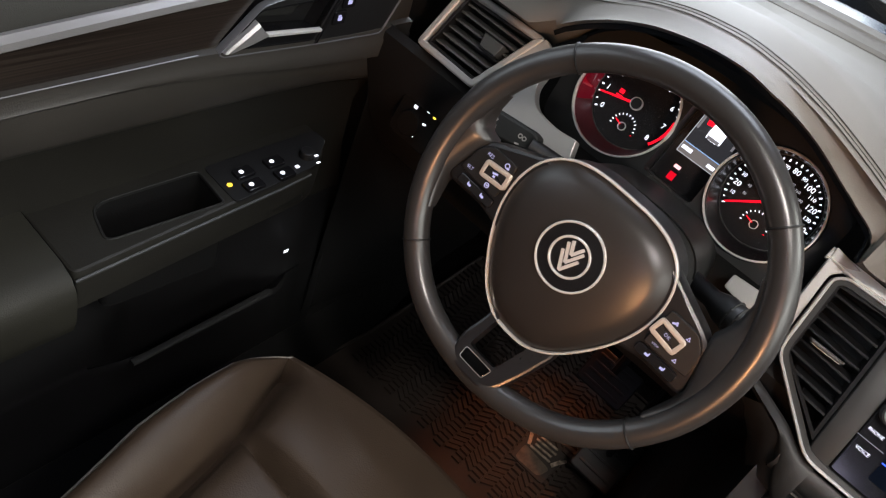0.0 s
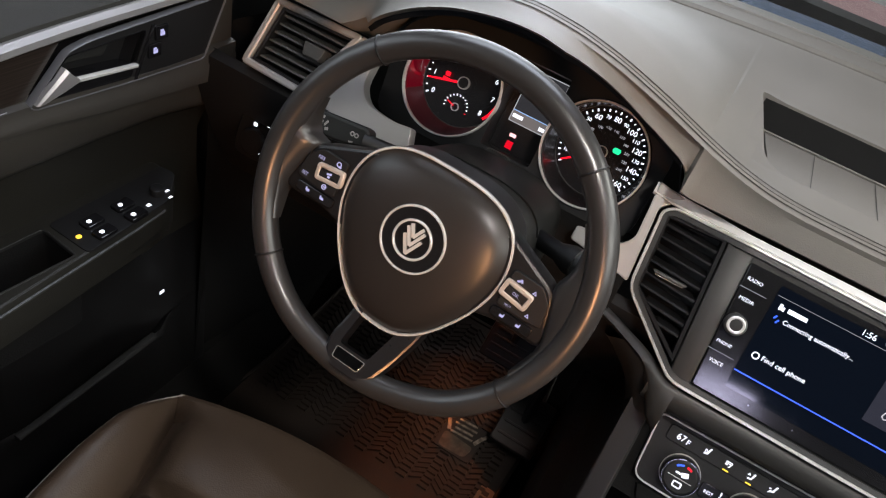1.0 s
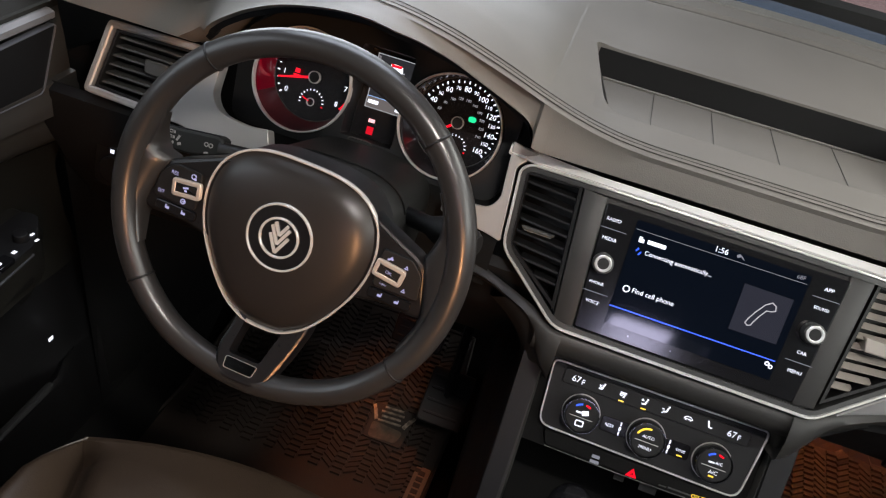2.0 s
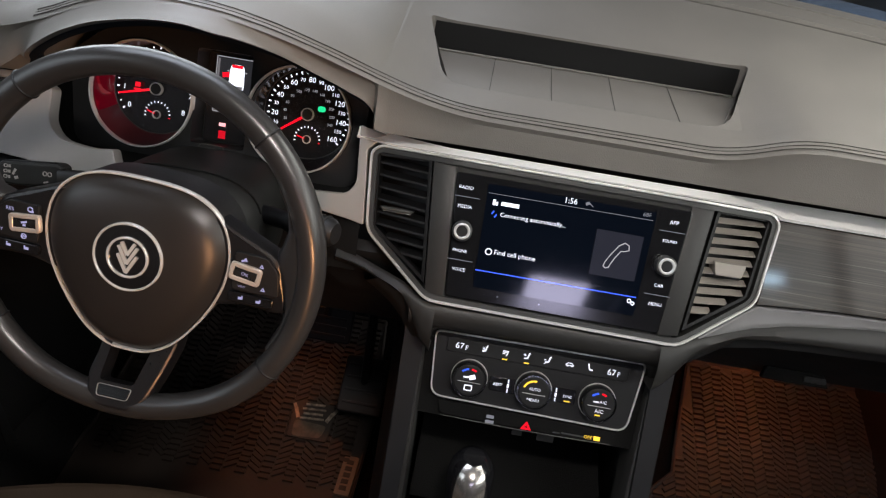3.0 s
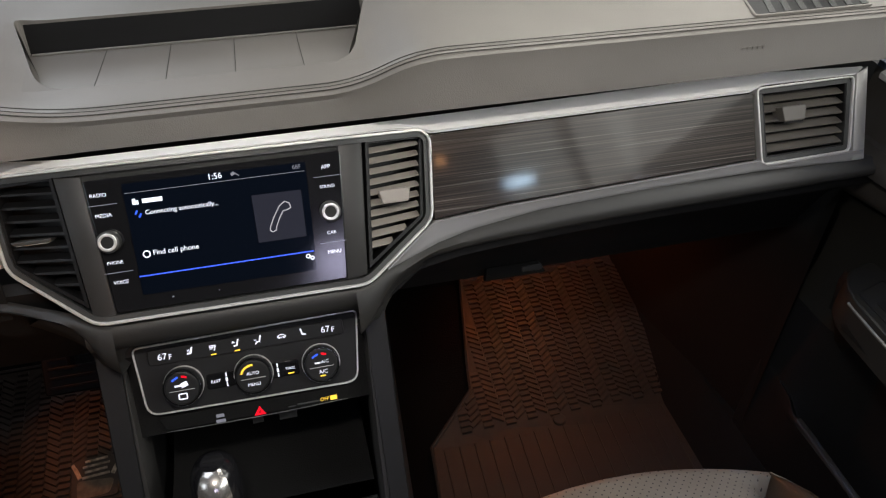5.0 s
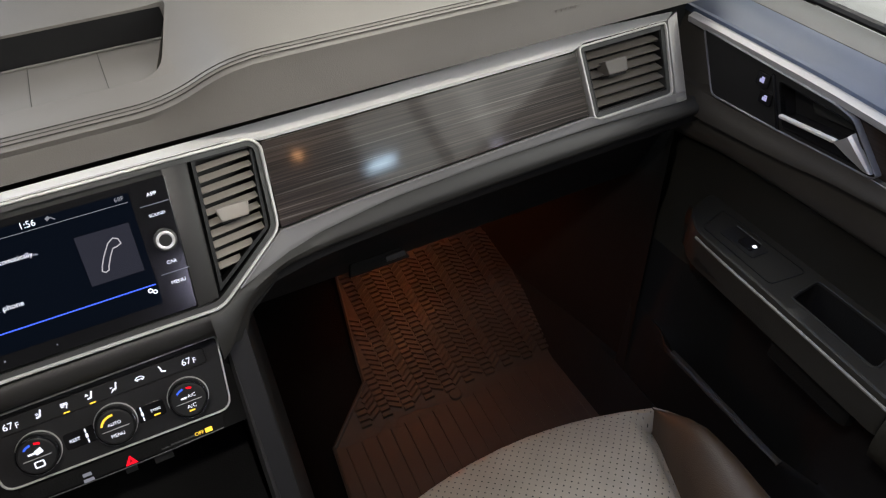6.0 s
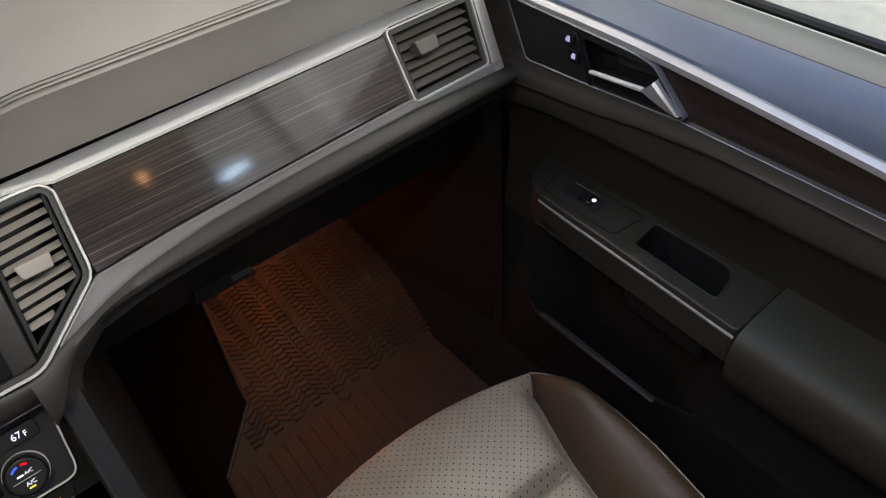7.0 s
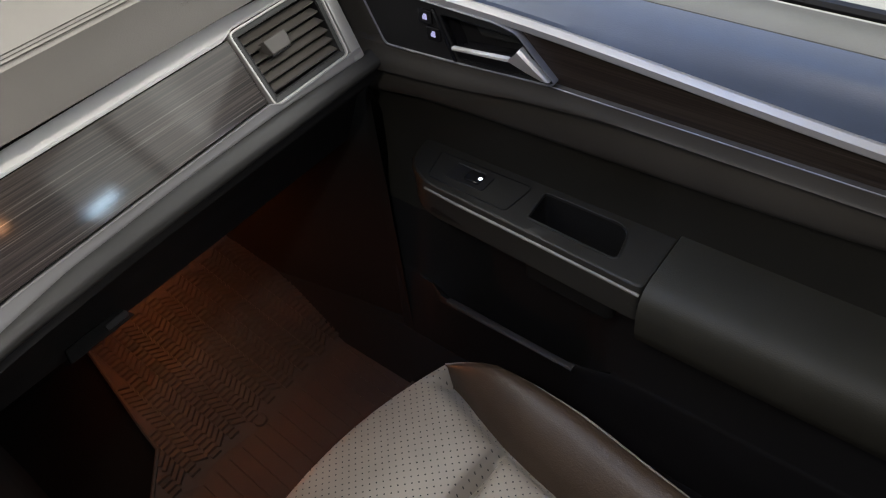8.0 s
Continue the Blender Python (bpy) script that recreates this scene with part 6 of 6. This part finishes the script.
        rows.append([A @ Vector((x, y, z)) for x, z in ((0.85, 0.540), (0.80, 0.538), (0.764, 0.5365), (0.746, 0.530), (0.7375, 0.518), (0.7355, 0.500), (0.7375, 0.470), (0.744, 0.448), (0.76, 0.435), (0.85, 0.420))])
    part("armrest_pad", sheet(rows, caps=False), ARM_SKIN, d, "padded rear half of the armrest", 60)
    rows = [[A @ Vector((x, -0.393, z)) for x, z in ((0.85, 0.540), (0.764, 0.5365), (0.746, 0.530), (0.7375, 0.518))], [A @ Vector((x, -0.396, z)) for x, z in ((0.85, 0.43), (0.764, 0.44), (0.746, 0.445), (0.7375, 0.47))]]
    part("pad_end", sheet(rows), BLACK, d)
    rows = []
    for i in range(15):
        y = 0.012 - 0.41 * i / 14
        e = smooth(i / 3)
        rows.append([A @ Vector((x, y, z)) for x, z in ((0.765 + 0.06 * (1 - e), 0.505), (0.760 + 0.06 * (1 - e), 0.485), (0.790 + 0.035 * (1 - e), 0.455), (0.838, 0.438 - 0.13 * (1 - e)))])
    part("armrest_underside", sheet(rows), PLASTIC, d, "", 60)
    part("pocket_rim", tube([A @ Vector((0.7850, y, z)) for y, z in ((-0.060, 0.262), (-0.10, 0.262), (-0.16, 0.260), (-0.24, 0.258), (-0.292, 0.257))], 0.0058, seg=8, flatten=0.5), CHARCOAL if s > 0 else PLASTIC, d, "rim of the door pocket")
    part("lower_line", tube([A @ Vector((0.803, y, z)) for y, z in ((-0.395, 0.415), (-0.48, 0.40), (-0.60, 0.405), (-0.66, 0.43))], 0.0014, seg=6), PLASTIC, d)
    zt = 0.5325
    if s > 0:
        sw = part("window_switch", prism(rect(0.030, 0.062, 0.004, 2, 0.803, -0.112), zt - 0.004, zt + 0.001, A, 0.0006), FACE, d, "black window switch with a lit mark")
        part("rocker", prism(rect(0.020, 0.024, 0.003, 2, 0.804, -0.120), zt, zt + 0.004, A, 0.001), GLOSS, sw)
        part("switch_edge", tube([A @ Vector(p) for p in ((0.818, -0.084, zt + 0.001), (0.818, -0.128, zt + 0.001))], 0.0009, seg=5), GREY, sw)
        lit_mark(0.8035, -0.130, 0.0066, 0.0066, A @ at(0, 0, zt + 0.0042), WHITE, sw)
        part("switch_plate", hoop(rounded([(0.772, -0.190), (0.776, -0.06), (0.828, -0.045), (0.830, -0.196)], 0.008, 3), inset(rounded([(0.772, -0.190), (0.776, -0.06), (0.828, -0.045), (0.830, -0.196)], 0.008, 3), 0.0015), zt - 0.002, zt + 0.0008, A), BLACK, sw)
    else:
        sw = part("switch_plate", prism(rounded([(0.757, -0.190), (0.765, -0.058), (0.800, -0.010), (0.824, -0.012), (0.824, -0.188)], 0.008, 3), zt - 0.003, zt + 0.0012, A, 0.0006), FACE, d, "black switch plate with lit marks")
        for x, y in ((0.7935, -0.1560), (0.7930, -0.1095), (0.7702, -0.1585), (0.7698, -0.1110)):
            b = part("window_switch", prism(rect(0.017, 0.026, 0.003, 2, x, y + 0.004), zt, zt + 0.0055, A, 0.001), GLOSS, sw, "black window rocker")
            lit_mark(x, y, 0.0062, 0.0068, A @ at(0, 0, zt + 0.0057), WHITE, b)
        lit_mark(0.7840, -0.1793, 0.0066, 0.0078, A @ at(0, 0, zt + 0.0018), YELLOW, sw)
        part("mirror_knob", prism(circle(0.0095, 24, 0.7850, -0.0575), zt, zt + 0.011, A, 0.002), BLACK, sw, "round mirror knob")
        bars([(0.7793, -0.0456, 0.0030, 0.0055), (0.7674, -0.0520, 0.0030, 0.0055), (0.7910, -0.0450, 0.0025, 0.0035), (0.7735, -0.0828, 0.0045, 0.0055)], A @ at(0, 0, zt + 0.002), WHITE, sw)
        bars([(0.0, 0.0, 0.0085, 0.0060)], Matrix.Translation((-0.800, -0.030, 0.322)) @ Matrix(((0, 0, 1), (-1, 0, 0), (0, 1, 0))).to_4x4(), WHITE, d, "boot_mark")
    return d


door(1)
door(-1)

# ---------------------------------------------------------------- seats


IN_HALF = [(0, 0.233), (0.03, 0.220), (0.07, 0.201), (0.12, 0.184), (0.18, 0.171), (0.28, 0.156), (0.5, 0.150)]
OUT_HALF = [(0, 0.234), (0.015, 0.243), (0.04, 0.251), (0.08, 0.257), (0.14, 0.260), (0.20, 0.258), (0.28, 0.247), (0.34, 0.236), (0.5, 0.230)]


DRIVER_HALF = [(0, 0.228), (0.015, 0.236), (0.04, 0.244), (0.08, 0.250), (0.14, 0.250), (0.20, 0.243), (0.28, 0.222), (0.36, 0.205), (0.5, 0.195)]


def seat(cx, z0, y0, insert_mat, label, OUT_HALF, seam):
    """A front seat cushion: y0 is the front corner of its panel, z0 the height of its top there."""
    st = thing("car_seat", label, "car seat", "front seats")
    ys = [0, 0.006, 0.015, 0.03, 0.05, 0.075, 0.10, 0.13, 0.165, 0.20, 0.25, 0.30, 0.36, 0.43, 0.50]

    def ztop(q, d):
        return z0 + 0.012 * smooth(d / 0.08) - 0.05 * d - 0.016 * max(0.0, 1 - d / 0.08) ** 2.2

    def sag(q, d):
        """Hollows along the seams of the panel."""
        edge = math.exp(-((1 - abs(q)) * 0.16 / 0.015) ** 2)
        cross = math.exp(-((d - seam - 0.012 * (1 - q * q)) / 0.009) ** 2)
        return -0.044 * max(edge, cross * 0.85)
    qs = [-1, -0.97, -0.93, -0.88, -0.8, -0.65, -0.5, -0.35, -0.2, 0, 0.2, 0.35, 0.5, 0.65, 0.8, 0.88, 0.93, 0.97, 1]
    ds = sorted(set(ys + [seam + 0.006 * i for i in range(-4, 7)]))

    def lead(d):
        return 0.012 * math.exp(-d / 0.05)

    def bow(q, d):
        return 0.045 * (1 - q * q) * math.exp(-d / 0.10) + lead(d)
    rows = []
    for drop, out in ((0.16, -0.012), (0.10, 0.002), (0.055, 0.008), (0.028, 0.009), (0.012, 0.006), (0.003, 0.002)):
        rows.append([(cx + 0.233 * q, y0 + bow(q, 0) + out, ztop(q, 0) - drop) for q in qs])
    for d in ds:
        w = curve_at(IN_HALF, d)
        rows.append([(cx + w * q, y0 - d + bow(q, d), ztop(q, d) + (sag(q, d) if d > 0.01 else 0)) for q in qs])
    part("insert", sheet(rows), insert_mat, st, "smooth seat insert panel", 60)
    for q in (-1, 1):
        rows = []
        for d in ys:
            wi, wo = curve_at(IN_HALF, d), curve_at(OUT_HALF, d)
            b, k = wo - wi, smooth((wo - wi) / 0.08)
            zt = ztop(q, d)
            rows.append([(cx + q * (wi + o * b), y0 - d + lead(d), zt + h) for o, h in ((-0.03, -0.046), (0.03, -0.038), (0.10, -0.018 + 0.003 * k), (0.24, 0.010 * k - 0.003), (0.45, 0.025 * k), (0.66, 0.035 * k), (0.86, 0.029 * k), (0.97, 0.010 * k), (1.0, -0.006), (1.0, -0.05), (0.95, -0.16))])
        bol = part("bolster", sheet(rows), LEATHER, st, "raised leather side bolster", 60)
        for k_ in (0, 1):
            line = []
            for d in ys:
                wi, wo = curve_at(IN_HALF, d), curve_at(OUT_HALF, d)
                k = smooth((wo - wi) / 0.08)
                line.append((cx + q * (wi + (0.95 + 0.045 * k_) * (wo - wi) + 0.0008), y0 - d + lead(d), ztop(q, d) + 0.014 * k - 0.0065 * k_))
            part("piping", tube(line, 0.0011, seg=5), PIPING, bol, "pale double stitching")
    part("base", prism([(cx - 0.225, y0 - 0.5), (cx + 0.225, y0 - 0.5), (cx + 0.225, y0 - 0.03), (cx - 0.225, y0 - 0.03)], 0.0, z0 - 0.12), BLACK, st, "black seat base")
    return st


seat(0.430, 0.313, -0.163, PERF, "grey perforated leather front seat cushion", OUT_HALF, 0.134)
seat(-0.393, 0.383, -0.187, LEATHER, "dark leather driver seat cushion", DRIVER_HALF, 0.108)

# ---------------------------------------------------------------- footwells


def floor_mat(pts, label, lines):
    m = thing("floor_mat", label, "floor mat", "rubber floor mats")
    bm = bmesh.new()
    prism(densify(pts, 0.05), 0.002, 0.007, bm=bm)
    bmesh.ops.triangulate(bm, faces=[f for f in bm.faces if len(f.verts) > 4])
    for longest in (0.06, 0.04, 0.03):
        bmesh.ops.subdivide_edges(bm, edges=[e for e in bm.edges if e.calc_length() > longest], cuts=1 if longest < 0.06 else 2)
        bmesh.ops.triangulate(bm, faces=[f for f in bm.faces if len(f.verts) > 3])
    for v in bm.verts:
        v.co.z += floor_z(v.co.y)
    part("sheet", bm, RUBBER, m, "dark rubber sheet", 0)
    bm = bmesh.new()
    for i, p in enumerate(pts):
        q = pts[(i + 1) % len(pts)]
        n = max(2, int(math.dist(p, q) / 0.04))
        tube([(p[0] + (q[0] - p[0]) * j / n, p[1] + (q[1] - p[1]) * j / n, floor_z(p[1] + (q[1] - p[1]) * j / n) + 0.009) for j in range(n + 1)], 0.004, seg=6, bm=bm)
    part("edge", bm, RUBBER, m, "raised edge")

    def inside(x, y):
        c = False
        for i in range(len(pts)):
            (a, b), (e, f) = pts[i], pts[i - 1]
            if (b > y) != (f > y) and x < (e - a) * (y - b) / (f - b) + a:
                c = not c
        return c
    bm = bmesh.new()
    x0, x1, y0, y1 = lines
    # rows of short bars, flat and slanting in turn, the flat ones half a step off
    step, run, slant, fall = 0.0122, 0.021, 0.024, 0.0150
    for r in range(int((y1 - y0) / step) + 2):
        x, y, kind = x0, y0 + r * step, 0
        while x < x1:
            dx, dy = (run, 0.0) if kind % 2 == 0 else (slant, -fall if kind % 4 == 1 else fall)
            off = step * 0.5 if kind % 2 == 0 else 0.0
            a, b = (x + dx * 0.02, y + dy * 0.02 + off), (x + dx * 0.94, y + dy * 0.94 + off)
            x, y, kind = x + dx, y + dy, kind + 1
            if not (inside(*a) and inside(*b)) or min(a[1], b[1]) < y0 or max(a[1], b[1]) > y1:
                continue
            L = math.hypot(dx, dy)
            half = 0.0044
            nx, ny = -dy / L * half, dx / L * half
            za, zb = floor_z(a[1]) + 0.0065, floor_z(b[1]) + 0.0065
            base = [(p[0] + q * nx * 1.1, p[1] + q * ny * 1.1, z) for p, q, z in ((a, 1, za), (a, -1, za), (b, -1, zb), (b, 1, zb))]
            topv = [(p[0] + q * nx * 0.9, p[1] + q * ny * 0.9, z + 0.0050) for p, q, z in ((a, 1, za), (a, -1, za), (b, -1, zb), (b, 1, zb))]
            v0, v1 = [bm.verts.new(p) for p in base], [bm.verts.new(p) for p in topv]
            bm.faces.new(v1)
            for k in range(4):
                bm.faces.new((v0[k], v0[(k + 1) % 4], v1[(k + 1) % 4], v1[k]))
    tagged(part("tread", bm, RUBBER, m, "zigzag raised tread", 0), kind="stuff")
    return m


mr = floor_mat([(0.245, 0.02), (0.262, 0.20), (0.366, 0.300), (0.372, 0.345), (0.415, 0.575), (0.80, 0.575), (0.775, 0.28), (0.785, 0.02)], "dark rubber passenger mat with zigzag tread", (0.28, 0.78, 0.215, 0.556))
for i in range(16):
    x = 0.275 + 0.030 * i
    part("groove", tube([(x, 0.03, 0.0075), (x + 0.008, 0.19, 0.0075)], 0.0016, seg=5), RUBBER, mr)
part("stud", prism(circle(0.013, 20, 0.520, 0.204), 0.006, 0.013, soft=0.002), RUBBER, mr, "round fixing stud")
ml = floor_mat([(-0.235, 0.0), (-0.225, 0.30), (-0.245, 0.52), (-0.72, 0.52), (-0.74, 0.2), (-0.76, 0.0)], "dark rubber driver mat with zigzag tread", (-0.72, -0.25, 0.14, 0.51))
M0 = Matrix.Translation((-0.248, 0.175, 0.0085)) @ Matrix.Rotation(radians(88), 4, "Z")
part("tag", prism(rect(0.085, 0.028, 0.003, 2), 0, 0.004, M0, 0.001), mat("pale_brown_rubber", (0.15, 0.11, 0.08), 0.5), ml, "raised pale tag with plain bars")
bars([(-0.028 + 0.014 * i, 0, 0.009, 0.013) for i in range(5)], M0 @ at(0, 0, 0.004), RUBBER, ml, "tag_bar", w=0.001)
HP = Matrix.Translation((-0.338, 0.268, floor_z(0.268) + 0.010)) @ Matrix.Rotation(math.atan(0.22), 4, "X")
plate = part("heel_plate", prism(rounded([(-0.042, -0.038), (0.036, -0.038), (0.040, 0.040), (-0.042, 0.038)], 0.006, 2), 0.0, 0.006, HP, 0.001), RUBBER, ml, "worn heel plate with raised bars")
SCUFF = mat("scuffed_metal", (0.38, 0.32, 0.26), 0.42, metal=0.5, patch=0.5, patch_size=0.008)
bars([(-0.002, 0.004 + 0.010 * i, 0.046 - 0.008 * (i % 2), 0.0040, 4) for i in range(4)], HP @ at(0, 0, 0.006), SCUFF, plate, "bar", w=0.002)
bars([(-0.033, 0.012, 0.007, 0.022, 24), (-0.038, 0.022, 0.006, 0.020, 30), (0.031, 0.012, 0.007, 0.022, -24), (0.037, 0.022, 0.006, 0.020, -30)], HP @ at(0, 0, 0.006), SCUFF, plate, "bar", w=0.002)
part("worn_patch", prism(rounded([(-0.032, -0.036), (0.022, -0.033), (0.030, -0.006), (-0.034, -0.002)], 0.008, 3), 0.006, 0.0068, HP), mat("scuffed_rubber", (0.10, 0.075, 0.055), 0.5, patch=0.4, patch_size=0.012), plate, "scuffed pale patch")


def pedal(name, x, y, z, w, h, lean, label):
    p = thing(name, label, "pedal", "pedals")
    P = Matrix.Translation((x, y, z)) @ Matrix.Rotation(radians(lean), 4, "X")
    part("pad", prism(rect(w, h, 0.008, 3), -0.008, 0.004, P, 0.003), BLACK, p, "black rubber pedal pad")
    for i in range(4):
        part("rib", prism(rect(w * 0.8, 0.005, 0.002, 2, 0, -h * 0.33 + h * 0.22 * i), 0.003, 0.007, P, 0.001), BLACK, p)
    part("lever", tube([P @ Vector((0, 0, -0.006)), (x, y + 0.06, z + 0.12), (x, y + 0.10, z + 0.32)], 0.009, seg=8), BLACK, p)
    return p


pedal("brake_pedal", -0.336, 0.36, 0.212, 0.098, 0.074, 48, "wide black rubber brake pedal hanging in the footwell")
pedal("accelerator_pedal", -0.250, 0.31, 0.11, 0.085, 0.11, 30, "tall black rubber accelerator pedal in the footwell")
for s in (-1, 1):
    single("trim_sill", sheet([[(s * x, y, z) for x, z in ((0.74, 0.005), (0.775, 0.05), (0.80, 0.085), (0.83, 0.09))] for y in (0.5, 0.3, 0.1, -0.1, -0.3, -0.7)]), FELT, "dark plastic door sill trim", "sill trim", kind="structure")
    single("trim_kick_panel", sheet([[(s * 0.80, 0.05, z), (s * 0.815, 0.09, z), (s * 0.80, 0.20, z), (s * 0.78, 0.40, z), (s * 0.77, 0.60, z)] for z in (0.0, 0.2, 0.4, 0.55, 0.72)]), FELT, "dark kick panel in the footwell", "kick panel", kind="structure")
